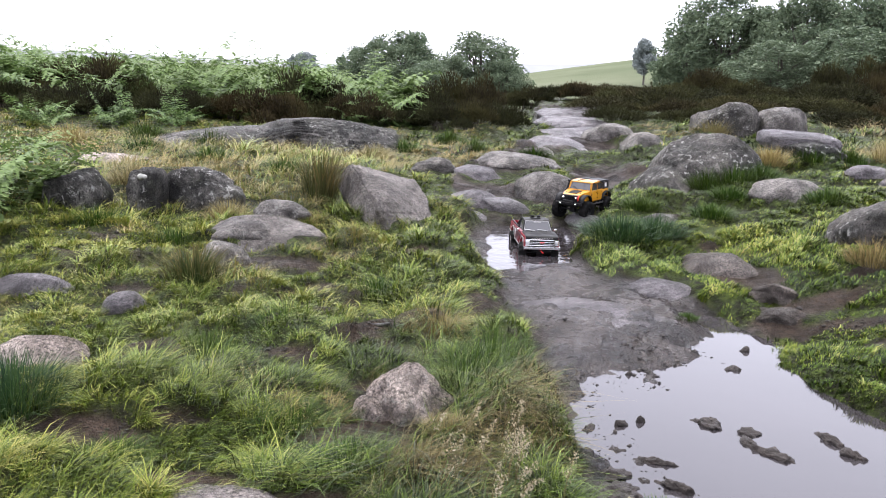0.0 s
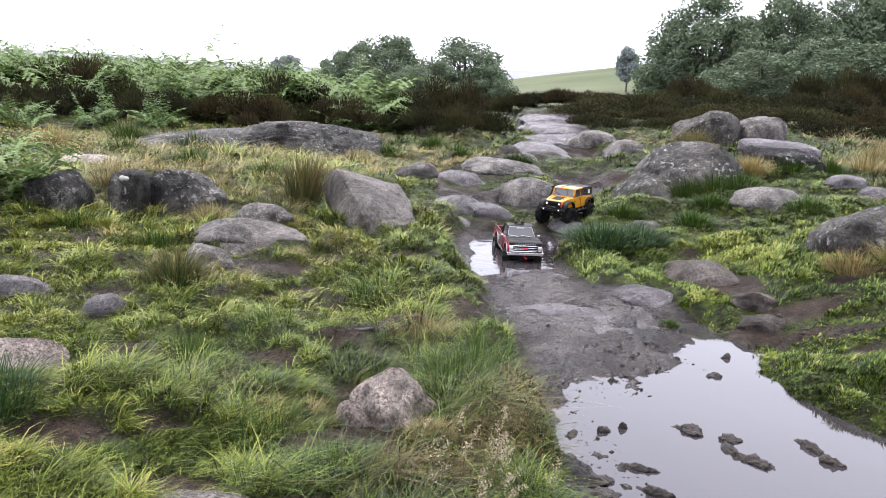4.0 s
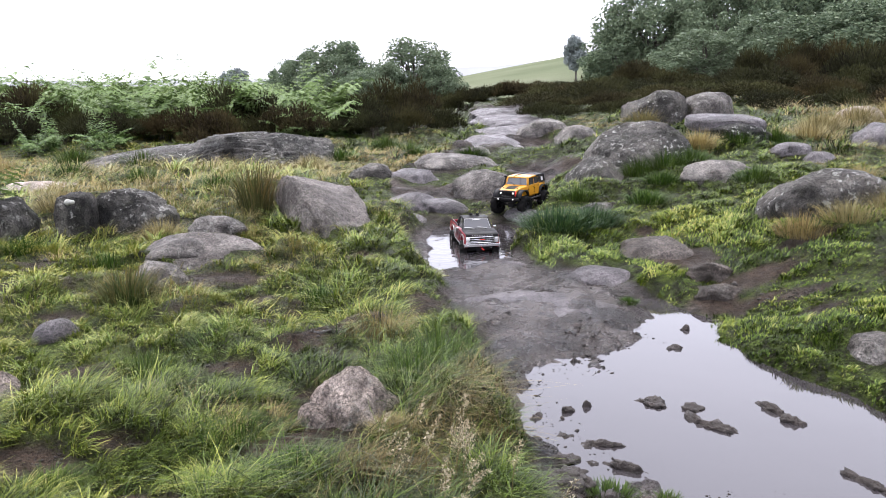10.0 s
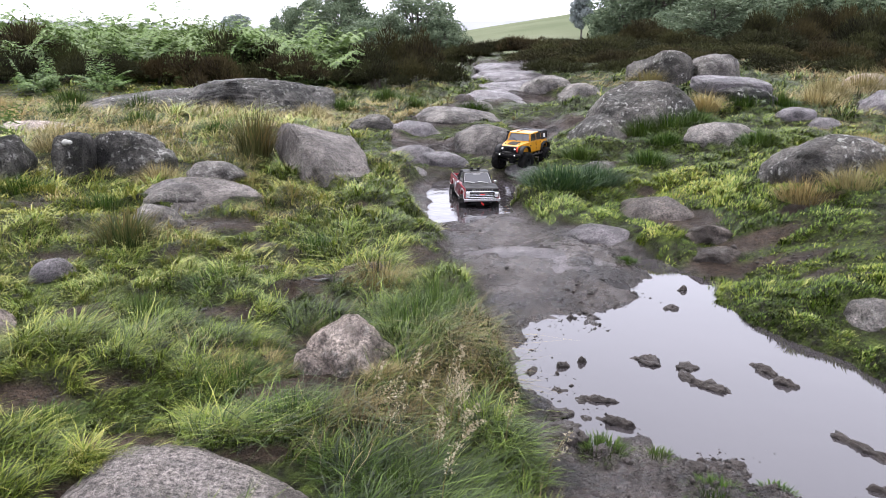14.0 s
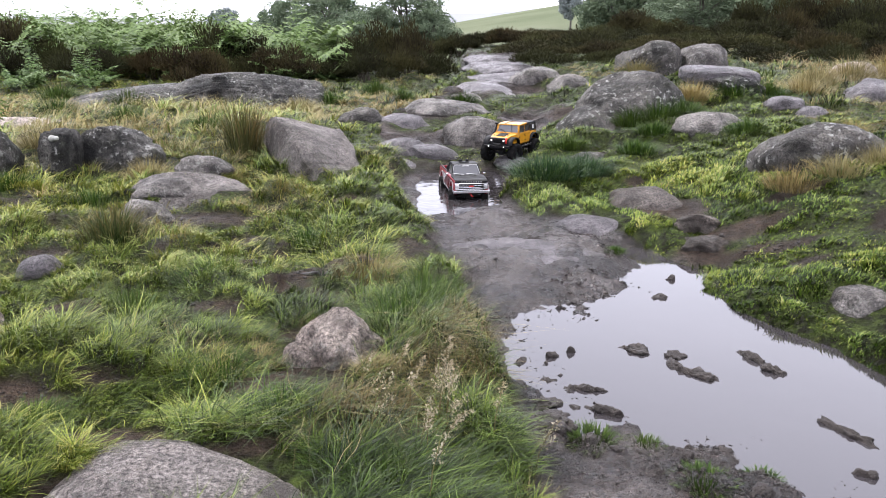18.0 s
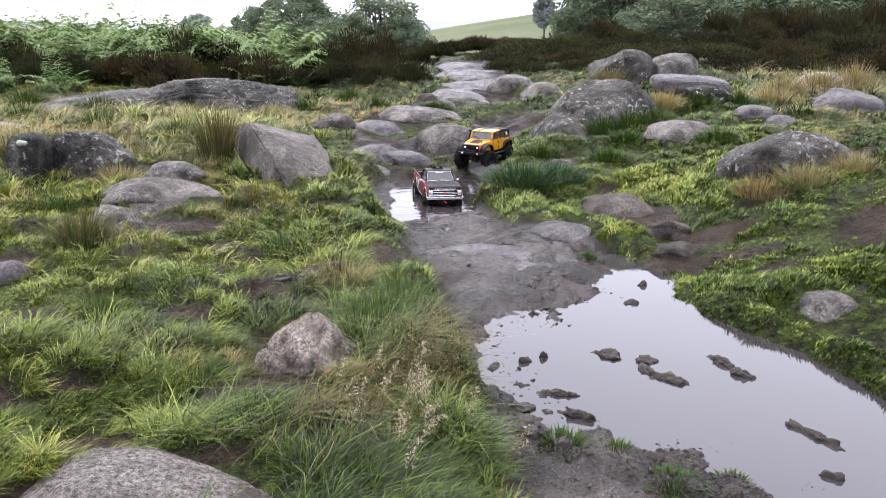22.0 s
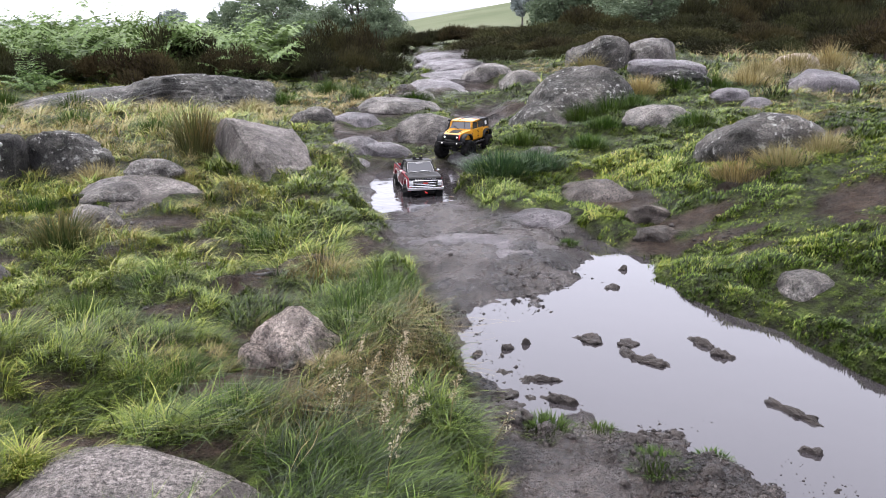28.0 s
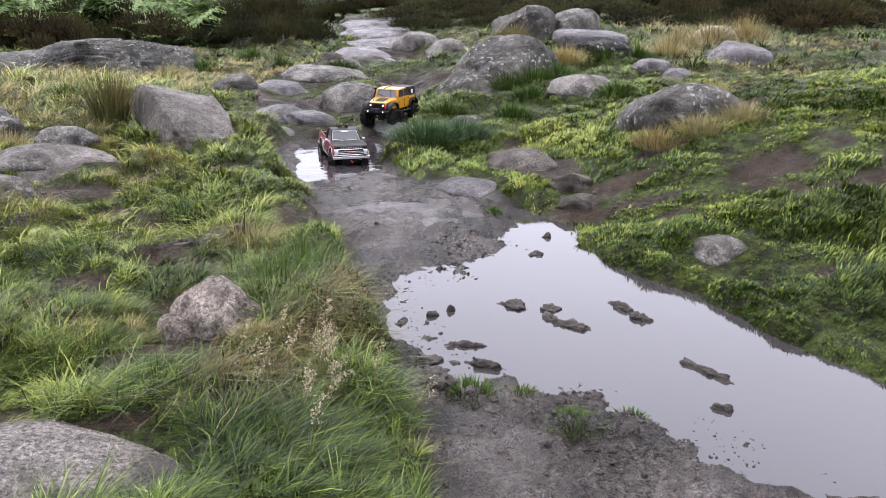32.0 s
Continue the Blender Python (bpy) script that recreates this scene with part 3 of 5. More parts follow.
def strands(root, heading, length, lean, width, rng, bends=1):
    """Blades: each a tapered strip that arches over. root (n, 3), heading in radians, lean 0 upright to 1 flat."""
    n = len(root)
    out = np.stack([np.sin(heading), np.cos(heading), np.zeros(n)], -1)
    side = np.stack([np.cos(heading + rng.normal(0, 0.5, n)), -np.sin(heading), rng.normal(0, 0.15, n)], -1)
    side /= np.linalg.norm(side, axis=1)[:, None]
    rise = np.sqrt(np.clip(1 - lean**2, 0.02, 1))
    curl = out + rng.normal(0, 0.12, n)[:, None] * side
    w = side * (width / 2)[:, None]
    rows = [root - w, root + w]
    marks = [0, 0]
    for k in range(1, bends + 1):
        s = 0.55 if bends == 1 else k / (bends + 0.7)
        at = root + out * (0.95 * lean * length * s**1.9)[:, None]
        at[:, 2] += rise * length * (s * (1 + 0.25 * lean) - 0.5 * lean * s * s)
        at2 = w * (0.85 if k < bends or bends == 1 else 0.6)
        rows += [at - at2, at + at2]
        marks += [s, s]
    tip = root + curl * (0.95 * lean * length)[:, None]
    tip[:, 2] += rise * length * (1 - 0.25 * lean)
    rows.append(tip)
    marks.append(1.0)
    m = len(rows)
    verts = np.stack(rows, 1).reshape(-1, 3)
    local = []
    for k in range(bends):
        local += [[2 * k, 2 * k + 1, 2 * k + 3], [2 * k, 2 * k + 3, 2 * k + 2]]
    local.append([m - 3, m - 2, m - 1])
    faces = (m * np.arange(n)[:, None, None] + np.array(local)[None]).reshape(-1, 3)
    return verts, faces, np.tile(marks, n)


def tube(points, radii, sides=7):
    verts, faces = [], []
    for k, (p, r) in enumerate(zip(points, radii)):
        for j in range(sides):
            a = 2 * math.pi * j / sides
            verts.append((p[0] + r * math.cos(a), p[1] + r * math.sin(a), p[2]))
        if k:
            for j in range(sides):
                a, b = (k - 1) * sides + j, (k - 1) * sides + (j + 1) % sides
                faces.append((a, b, b + sides, a + sides))
    return verts, faces


def clear_of_rocks(x, y, slack=0.8):
    free = np.ones(len(x), bool)
    for rx, ry, wide, deep, yaw, top in ROCKS:
        u, v = x - rx, y - ry
        a, b = u * math.cos(yaw) + v * math.sin(yaw), -u * math.sin(yaw) + v * math.cos(yaw)
        free &= np.hypot(a / wide, b / deep) > slack
    return free


# places of long, short and flattened grass: x, y, radius, length
LONG = [(0.08, 1.45, 0.22, 0.13), (0.06, 1.9, 0.16, 0.13), (0.12, 1.72, 0.12, 0.12), (-0.3, 1.55, 0.14, 0.07), (-0.75, 1.75, 0.16, 0.085), (-0.45, 1.85, 0.14, 0.09), (-0.1, 1.35, 0.14, 0.085),
        (-0.75, 2.75, 0.14, 0.13), (-0.4, 2.5, 0.2, 0.08), (0.0, 2.3, 0.16, 0.11), (-0.1, 2.6, 0.25, 0.075), (-1.2, 2.6, 0.3, 0.10), (-0.55, 4.0, 0.14, 0.16), (-1.9, 6.4, 1.3, 0.13), (-0.9, 6.0, 0.7, 0.1),
        (-1.6, 4.9, 0.8, 0.13), (1.6, 5.0, 0.2, 0.11), (1.75, 2.95, 0.2, 0.08), (3.0, 5.4, 0.4, 0.12), (3.8, 6.2, 0.9, 0.15), (0.2, 8.2, 0.7, 0.14), (2.6, 4.6, 0.3, 0.08), (3.9, 7.6, 0.7, 0.15)]
SHORT = [(1.25, 1.9, 0.35), (1.2, 2.7, 0.25), (0.75, 3.15, 0.2), (0.85, 2.95, 0.15), (1.9, 2.6, 0.5), (0.1, 3.3, 0.25), (1.4, 3.9, 0.5), (0.5, 5.1, 0.8), (2.6, 3.6, 0.6), (0.2, 2.95, 0.12)]


def sward(x, y):
    """Mean length of the grass over the plan."""
    h = 0.042 + 0.022 * fractal(x, y, 81, 0.5, 3)
    for px, py, r, long in LONG:
        h = h + (long - 0.05) * np.exp(-(((x - px) ** 2 + (y - py) ** 2) / r**2)) * (0.75 + 0.4 * wave(x, y, 83, 0.13))
    for px, py, r in SHORT:
        h = h * (1 - 0.6 * np.exp(-(((x - px) ** 2 + (y - py) ** 2) / r**2)))
    for rx, ry, wide, deep, yaw, top in ROCKS:
        h = h * (1 - 0.15 * np.exp(-(((x - rx) / (wide * 1.25)) ** 2 + ((y - ry + 0.6 * deep) / (deep * 1.3)) ** 2) ** 2))
    h = h * (1 - 0.25 * step(0.85, 1.0, x) * step(5.2, 4.2, y))
    a, b = edges(x, y)
    h = np.minimum(h, np.clip(0.03 + 0.55 * -a, 0.03, 1) + 9 * (a > 0))
    return np.clip(h, 0.014, 0.24)


def heath_zone(x, y):
    return step(8.6, 9.4, y - 0.25 * np.abs(x - 1.4) * (x > 3.2)) * (1 - step(-0.5, 0.0, x - 0.85) * step(2.3, 1.9, x - 0.12 * (y - 9)))


STRAWY = [(1.78, 2.98, 0.22, 1.5), (2.05, 5.0, 0.2, 1.4), (-0.6, 3.4, 0.4, 0.7), (-1.9, 6.3, 1.8, 1.2), (-1.3, 4.8, 0.8, 0.8), (-0.6, 4.5, 0.4, 0.8), (0.0, 2.3, 0.18, 1.2), (-1.05, 3.9, 0.15, 1.4),
          (-0.7, 2.75, 0.14, 0.8), (2.3, 3.6, 0.3, 0.9), (3.0, 5.3, 0.6, 1.0), (3.5, 6.5, 1.2, 0.9), (2.4, 7.4, 0.5, 0.9), (-0.55, 1.85, 0.15, 0.8), (-0.2, 1.3, 0.2, 0.2), (0.2, 7.6, 0.9, 0.8)]


def straw_share(x, y):
    """How much of the grass is dead, 0 to 1."""
    w = fractal(x, y, 91, 0.7, 3) + 0.5 * fractal(x, y, 93, 0.15, 2)
    for px, py, r, k in STRAWY:
        w = w + k * np.exp(-((x - px) ** 2 + (y - py) ** 2) / r**2)
    for px, py, r in SHORT:
        w = w - 0.7 * np.exp(-((x - px) ** 2 + (y - py) ** 2) / r**2)
    return step(0.2, 1.05, w - 0.3 * step(0.8, 1.0, x) * step(3.6, 3.0, y) + 0.25 * step(1.0, 1.4, x) * step(3.2, 3.8, y) * step(6, 5, y))


def hue_of(x, y, n, rng):
    """From dark and lush, 0, to pale and yellow, 1, tuft by tuft."""
    h = 0.56 + 0.30 * fractal(x, y, 97, 0.4, 2) + rng.normal(0, 0.28, n)
    h = h - 0.85 * np.exp(-((x - 0.22) ** 2 + ((y - 1.5) * 0.6) ** 2) / 0.13) - 0.16 * step(3.5, 5.5, y) - 0.26 * step(0.8, 1.1, x) - 0.22 * step(1.9, 1.4, y)
    h = h + 0.2 * step(-0.4, -0.9, x) + 0.12 * step(-0.1, -0.5, x) + 0.2 * step(0.0, -0.5, x) * step(2.0, 2.8, y)
    return np.clip(h, 0, 1)


def lay_grass(name, tufts, per_tuft, seed, material, label, dry=False):
    rng = np.random.RandomState(seed)
    split = 0.5 if dry else 0.7
    d = np.exp(np.where(rng.uniform(0, 1, tufts) < split, rng.uniform(np.log(0.95), np.log(4.5), tufts), rng.uniform(np.log(4.5), np.log(13), tufts)))
    a = np.radians(rng.uniform(-38, 50, tufts))
    lawn = rng.uniform(0, 1, tufts) < (0.0 if dry else 0.28)
    d = np.where(lawn, np.exp(rng.uniform(np.log(1.6), np.log(6.0), tufts)), d)
    a = np.where(lawn, np.radians(rng.uniform(12, 50, tufts)), a)
    x, y = d * np.sin(a), d * np.cos(a)
    keep = (bare_mask(x, y) < rng.uniform(0.1, 0.9, tufts)) & (heath_zone(x, y) < rng.uniform(0.6, 1.6, tufts))
    share = straw_share(x, y)
    keep &= share > rng.uniform(0.15, 1.0, tufts) if dry else 0.75 * share < rng.uniform(0, 1, tufts)
    x, y, d = x[keep], y[keep], d[keep]
    # blades round each tuft's middle
    n = len(x)
    k = rng.poisson(per_tuft * np.clip(0.055 / sward(x, y), 0.7, 1.35) * (1 + 0.35 * step(2.3, 3.2, d)), n) + 3
    which = np.repeat(np.arange(n), k)
    m = len(which)
    tight = rng.uniform(0, 1, n) < 0.5
    spread = np.where(tight, 0.008, 0.021) * np.clip(d, 1.2, 4.5)
    ang, rad = rng.uniform(0, 2 * np.pi, m), np.abs(rng.normal(0, 1, m)) * spread[which]
    bx, by = x[which] + rad * np.sin(ang), y[which] + rad * np.cos(ang)
    ok = clear_of_rocks(bx, by) & (bare_mask(bx, by) < rng.uniform(0.45, 0.95, m))
    near, rim, gx, gy, chance = tussocks(bx, by)
    ok &= step(0.0, 0.22, rim) > rng.uniform(-0.35, 0.8, m)
    bx, by, ang, which, gx, gy, chance = bx[ok], by[ok], ang[ok], which[ok], gx[ok], gy[ok], chance[ok]
    m = len(bx)
    bd = np.hypot(bx, by)
    tall = sward(bx, by) * (np.exp(rng.normal(0, 0.3, n)) * np.where(tight, 1.25, 0.75))[which] * (0.7 + 0.6 * chance[:, 1]) * rng.uniform(0.5, 1.15, m) * (1.15 if dry else 0.9)
    flow = 1.9 + 1.3 * fractal(bx, by, 95, 0.9, 2) + rng.normal(0, 0.9, n)[which]
    burst = 0.75 + 0.35 * step(3.0, 6.0, bd)
    hx = 1.5 * gx + np.sin(ang) * burst + 1.1 * np.sin(flow) + rng.normal(0, 0.25, m)
    hy = 1.5 * gy + np.cos(ang) * burst + 1.1 * np.cos(flow) + rng.normal(0, 0.25, m)
    lean = np.clip(0.62 + 0.36 * rng.uniform(0, 1, m) + 1.0 * (tall - 0.05), 0.3, 0.975)
    lush = step(0.85, 1.0, bx) * step(4.2, 3.2, by)
    lean = lean * (1 - 0.45 * lush * rng.uniform(0.3, 1, m))
    tall = tall * (1.12 - 0.35 * lush)
    wide = rng.uniform(0.0016, 0.0034, m) * np.clip(bd / 2.6, 0.7, 3.2) * (0.62 if dry else 1) * (1 + 0.45 * lush)
    root = np.stack([bx, by, ground_z(bx, by) - 0.004], -1)
    heading = np.arctan2(hx, hy)
    hue = hue_of(x, y, n, rng)
    tint = np.clip(hue[which] + 0.5 * (chance[:, 2] - 0.5), 0, 1)
    close = bd < 2.3
    v1, f1, a1 = strands(root[close], heading[close], tall[close], lean[close], wide[close], rng, 2)
    v2, f2, a2 = strands(root[~close], heading[~close], tall[~close], lean[~close], wide[~close], rng, 1)
    v, f, along = np.concatenate([v1, v2]), np.concatenate([f1, f2 + len(v1)]), np.concatenate([a1, a2])
    tint = np.concatenate([np.repeat(tint[close], 7), np.repeat(tint[~close], 5)])
    ob = new(name, fast_mesh(name, v, f, along=along, tint=tint))
    ob.data.materials.append(material)
    return tagged(ob, label, "grass", kind="stuff")


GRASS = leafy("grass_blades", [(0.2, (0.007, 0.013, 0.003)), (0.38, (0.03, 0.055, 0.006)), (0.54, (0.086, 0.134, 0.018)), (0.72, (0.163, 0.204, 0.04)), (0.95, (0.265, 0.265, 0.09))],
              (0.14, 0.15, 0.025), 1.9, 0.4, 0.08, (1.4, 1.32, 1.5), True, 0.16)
TUFT = leafy("tuft_blades", [(0.0, (0.007, 0.018, 0.004)), (0.6, (0.03, 0.066, 0.010)), (1.0, (0.085, 0.125, 0.025))], (0.06, 0.075, 0.018), 3.0, 0.42, 0.1)
STRAW = leafy("dry_grass_blades", [(0.1, (0.055, 0.038, 0.019)), (0.4, (0.155, 0.13, 0.06)), (0.7, (0.28, 0.245, 0.12)), (1.0, (0.12, 0.13, 0.045))],
              (0.16, 0.095, 0.045), 2.3, 0.5, 0.1, None, True)
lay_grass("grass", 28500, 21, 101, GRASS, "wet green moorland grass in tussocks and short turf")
lay_grass("dry_grass", 18000, 14, 102, STRAW, "straw-coloured and rusty dead grass among the green", True)


def clump(name, x, y, tall, reach, count, material, label, seed, category="rush", width=0.004, lean=0.35):
    """One tussock of stiff stems, a thing of its own."""
    rng = np.random.RandomState(seed)
    ang, rad = rng.uniform(0, 2 * np.pi, count), reach * 0.35 * np.sqrt(rng.uniform(0, 1, count))
    root = np.stack([rad * np.sin(ang), rad * np.cos(ang), np.zeros(count) - 0.01], -1)
    le = np.clip(lean * rad / (reach * 0.35) + rng.normal(0, 0.12, count), 0.03, 0.9)
    v, f, along = strands(root, ang + rng.normal(0, 0.4, count), tall * rng.uniform(0.5, 1.1, count), le, rng.uniform(0.6, 1.2, count) * width, rng)
    ob = new(name, fast_mesh(name, v, f, along=along, tint=np.full(len(v), rng.uniform(0.35, 0.75))))
    ob.location = (x, y, float(ground_z(x, y)))
    ob.data.materials.append(material)
    return tagged(ob, label, category)


RUSH = leafy("rush_stems", [(0.0, (0.018, 0.032, 0.012)), (0.6, (0.045, 0.07, 0.022)), (1.0, (0.1, 0.095, 0.04))], (0.09, 0.06, 0.03), 3.0, 0.4, 0.15, (2.0, 1.4, 1.2))
SEDGE = leafy("sedge_blades", [(0.0, (0.012, 0.03, 0.014)), (0.6, (0.03, 0.06, 0.022)), (1.0, (0.06, 0.1, 0.03))], (0.03, 0.055, 0.025), 3.0, 0.35, 0.15)
clump("rush_tussock", -0.62, 4.22, 0.36, 0.22, 450, RUSH, "tall tussock of dark rushes beside a sloping slab", 201, width=0.005, lean=0.42)
clump("rush_tussock", -0.72, 3.9, 0.18, 0.24, 400, RUSH, "tussock of brown-tipped rushes", 205, lean=0.8)
clump("rush_tussock", -0.87, 2.78, 0.16, 0.28, 700, RUSH, "tussock of olive and brown rushes beside a low rock", 202, lean=0.8)
clump("sedge_tussock", 0.86, 3.66, 0.12, 0.5, 1100, SEDGE, "dark green sedge tussock leaning over the small puddle", 203, "sedge", 0.0036, 1.0)
clump("sedge_tussock", 1.04, 3.75, 0.11, 0.46, 1000, SEDGE, "dark green sedge tussock on the path's edge", 204, "sedge", 0.0036, 1.0)
clump("sedge_tussock", -0.93, 1.62, 0.13, 0.3, 800, SEDGE, "dark green grass tussock by bare soil", 206, "sedge", 0.003, 0.8)
clump("grass_tuft", 0.9, 2.68, 0.030, 0.099, 307, TUFT, "small green grass tuft standing in the puddle", 207, "grass tuft", 0.0024, 0.93)
clump("grass_tuft", 0.5, 1.6, 0.030, 0.069, 134, TUFT, "small grass tuft at the muddy rim", 208, "grass tuft", 0.0024, 0.93)
clump("grass_tuft", 0.48, 1.78, 0.019, 0.059, 76, TUFT, "tiny grass tuft standing in the puddle", 209, "grass tuft", 0.0024, 0.93)
clump("grass_tuft", 0.57, 1.37, 0.027, 0.119, 249, TUFT, "small grass tuft on the mud flat", 210, "grass tuft", 0.0024, 0.93)
clump("grass_tuft", 0.47, 1.4, 0.037, 0.158, 422, TUFT, "small grass tuft on the mud flat", 211, "grass tuft", 0.0024, 0.93)
clump("grass_tuft", 0.63, 1.21, 0.030, 0.149, 384, TUFT, "small grass tuft on the mud flat", 212, "grass tuft", 0.0024, 0.93)
clump("grass_tuft", 0.76, 1.24, 0.024, 0.099, 172, TUFT, "small grass tuft on the mud flat", 213, "grass tuft", 0.0024, 0.93)


# a pale crust of lichen on the dark boulder
LICHEN = Nodes("pale_lichen", 0.9, 0.05)
LICHEN.colour(LICHEN.ramp(LICHEN.noise(60.0, 4.0), (0.35, (0.16, 0.16, 0.145)), (0.65, (0.34, 0.34, 0.31))))
co, fa = ICO[3]
crust = part("lichen_patch", fast_mesh("lichen_patch", co * (1 + 0.12 * np.sin(5 * co[:, :1] + 3)) * (0.026, 0.02, 0.015), fa), LICHEN.mat, lichened, "white lichen crust")
crust.location = (-0.008, -0.078, -0.04)


# flowering stems with pale seed heads over the long grass
SEED = leafy("pale_seed_heads", [(0.0, (0.2, 0.17, 0.11)), (1.0, (0.42, 0.38, 0.28))], (0.3, 0.24, 0.16), 6.0, 0.7, 0.3)


def flowering_grass(x, y, tall, lean, heading, seed):
    rng = np.random.RandomState(seed)
    base = new("flowering_grass")
    base.matrix_world = pose(x, y, float(ground_z(x, y)) - 0.005, 0, 0, heading)
    v, f = tube([(0, 0, 0), (lean * 0.2, 0, tall * 0.5), (lean * 0.7, 0, tall * 0.9), (lean, 0, tall)], [0.0009, 0.0008, 0.0006, 0.0004], 4)
    part("stem", fast_mesh("stem", v, f), STRAW, base)
    n = 70
    s = rng.uniform(0.62, 1.0, n)
    at = np.stack([lean * s**2.2, np.zeros(n), tall * (s - 0.02)], -1) + rng.normal(0, 0.0045, (n, 3)) * (1.3 - s)[:, None] * 2
    u = rng.normal(0, 1, (n, 3)) * 0.0022
    w = rng.normal(0, 1, (n, 3)) * 0.0012
    part("seed_head", fast_mesh("seed_head", np.stack([at - w, at + w, at + u + (0, 0, 0.002)], 1).reshape(-1, 3), np.arange(3 * n).reshape(-1, 3), False), SEED, base, "pale feathery seed head")
    return tagged(base, "thin grass stem with a pale seed head", "plant", "flowering grass by the path")


seed_rng = random.Random(31)
for k in range(26):
    flowering_grass(0.13 + seed_rng.gauss(0, 0.07), 1.3 + seed_rng.gauss(0, 0.12), seed_rng.uniform(0.09, 0.15), seed_rng.uniform(0.02, 0.06), seed_rng.uniform(-90, 60), 700 + k)


# tussocks that stand out of the sward
for k, (tx, ty, tall, wide) in enumerate(((1.72, 3.02, 0.13, 0.3), (1.9, 3.0, 0.12, 0.3), (2.1, 3.02, 0.12, 0.28), (2.07, 5.05, 0.17, 0.3), (2.3, 3.6, 0.13, 0.3), (2.9, 5.2, 0.2, 0.4), (3.2, 5.6, 0.22, 0.4), (3.7, 6.0, 0.26, 0.5),
                                          (4.2, 6.3, 0.3, 0.5), (-1.02, 3.87, 0.15, 0.28), (-0.5, 6.3, 0.16, 0.4), (-1.2, 6.7, 0.2, 0.45),
                                          (0.04, 1.57, 0.05, 0.12), (0.02, 2.32, 0.12, 0.26), (2.45, 7.3, 0.2, 0.4), (3.1, 7.4, 0.2, 0.4), (-0.6, 3.72, 0.12, 0.24), (-2.9, 6.4, 0.24, 0.5), (-1.75, 4.6, 0.18, 0.4))):
    clump("dry_tussock", tx, ty, tall * 0.9, wide, 700, STRAW, "straw-coloured tussock of dead moor grass", 220 + k, "grass tussock", 0.001 * max(1.2, ty * 0.62), 0.9)
for k, (tx, ty, tall, wide) in enumerate(((1.58, 4.68, 0.15, 0.3), (1.74, 4.68, 0.17, 0.34), (1.9, 4.72, 0.16, 0.32), (2.35, 5.08, 0.13, 0.3), (2.6, 5.1, 0.13, 0.3), (1.4, 4.0, 0.1, 0.3), (1.1, 4.25, 0.1, 0.3), (2.6, 4.9, 0.13, 0.35), (0.3, 7.4, 0.16, 0.4), (-0.3, 7.0, 0.16, 0.4), (0.1, 8.1, 0.2, 0.45),
                                          (-0.9, 6.9, 0.16, 0.4), (0.17, 2.05, 0.15, 0.28), (0.1, 1.84, 0.15, 0.26), (-0.45, 2.3, 0.09, 0.28), (-0.2, 2.75, 0.1, 0.28), (-0.62, 2.05, 0.1, 0.26), (-0.3, 1.62, 0.08, 0.22), (2.45, 5.35, 0.16, 0.35),
                                          (2.65, 5.42, 0.15, 0.3), (-1.1, 3.3, 0.12, 0.3), (-1.5, 3.5, 0.13, 0.3), (1.95, 3.95, 0.11, 0.3), (1.6, 4.35, 0.1, 0.3), (0.75, 6.4, 0.12, 0.3), (-1.0, 5.2, 0.15, 0.4), (-1.6, 5.6, 0.17, 0.45), (-2.2, 6.0, 0.18, 0.5), (-1.9, 6.8, 0.2, 0.5), (-2.6, 7.2, 0.22, 0.5), (2.2, 6.3, 0.14, 0.35), (-0.15, 1.42, 0.09, 0.22), (-0.02, 1.24, 0.07, 0.2), (0.06, 1.16, 0.08, 0.22), (-0.62, 1.42, 0.06, 0.2))):
    clump("grass_tussock", tx, ty, tall * 0.9, wide, 600, TUFT, "green tussock of moor grass with drooping blades", 260 + k, "grass tussock", 0.0012 * max(1.2, ty * 0.62), 0.9)


# heather: bushes of fine upright sprigs
def heather_mesh(seed, count):
    rng = np.random.RandomState(seed)
    lobes = rng.uniform(-0.6, 0.6, (11, 2))
    size = rng.uniform(0.24, 0.44, 11)
    high = np.clip(1.0 - 1.1 * (lobes**2).sum(1), 0.3, 1) * rng.uniform(0.75, 1.0, 11)
    pick = rng.randint(0, 11, count)
    ang, el = rng.uniform(0, 2 * np.pi, count), np.arcsin(rng.uniform(-0.1, 1.0, count))
    r = rng.uniform(0.5, 1.0, count) ** 0.6 * size[pick]
    lump = 1 + 0.22 * np.sin(3 * ang + seed) * np.cos(el)
    root = np.stack([lobes[pick, 0] + r * lump * np.cos(el) * np.sin(ang), lobes[pick, 1] + r * lump * np.cos(el) * np.cos(ang),
                     (high[pick] * 0.5 + r / size[pick] * np.sin(el) * high[pick] * 0.45).clip(0, 1)], -1)
    root[:, 2] *= rng.uniform(0.75, 1.0, count)
    out = np.stack([np.cos(el) * np.sin(ang), np.cos(el) * np.cos(ang), np.sin(el) + 0.9], -1) + rng.normal(0, 0.4, (count, 3))
    out /= np.linalg.norm(out, axis=1)[:, None]
    side = np.cross(out, rng.normal(0, 1, (count, 3)))
    side *= (rng.uniform(0.010, 0.017, count) / np.linalg.norm(side, axis=1))[:, None]
    tip = root + out * (rng.uniform(0.05, 0.12, count) + 0.05 * (rng.uniform(0, 1, count) > 0.93))[:, None]
    v = np.stack([root - side, root + side, tip], 1).reshape(-1, 3)
    return fast_mesh("foliage", v, np.arange(3 * count).reshape(-1, 3), False)


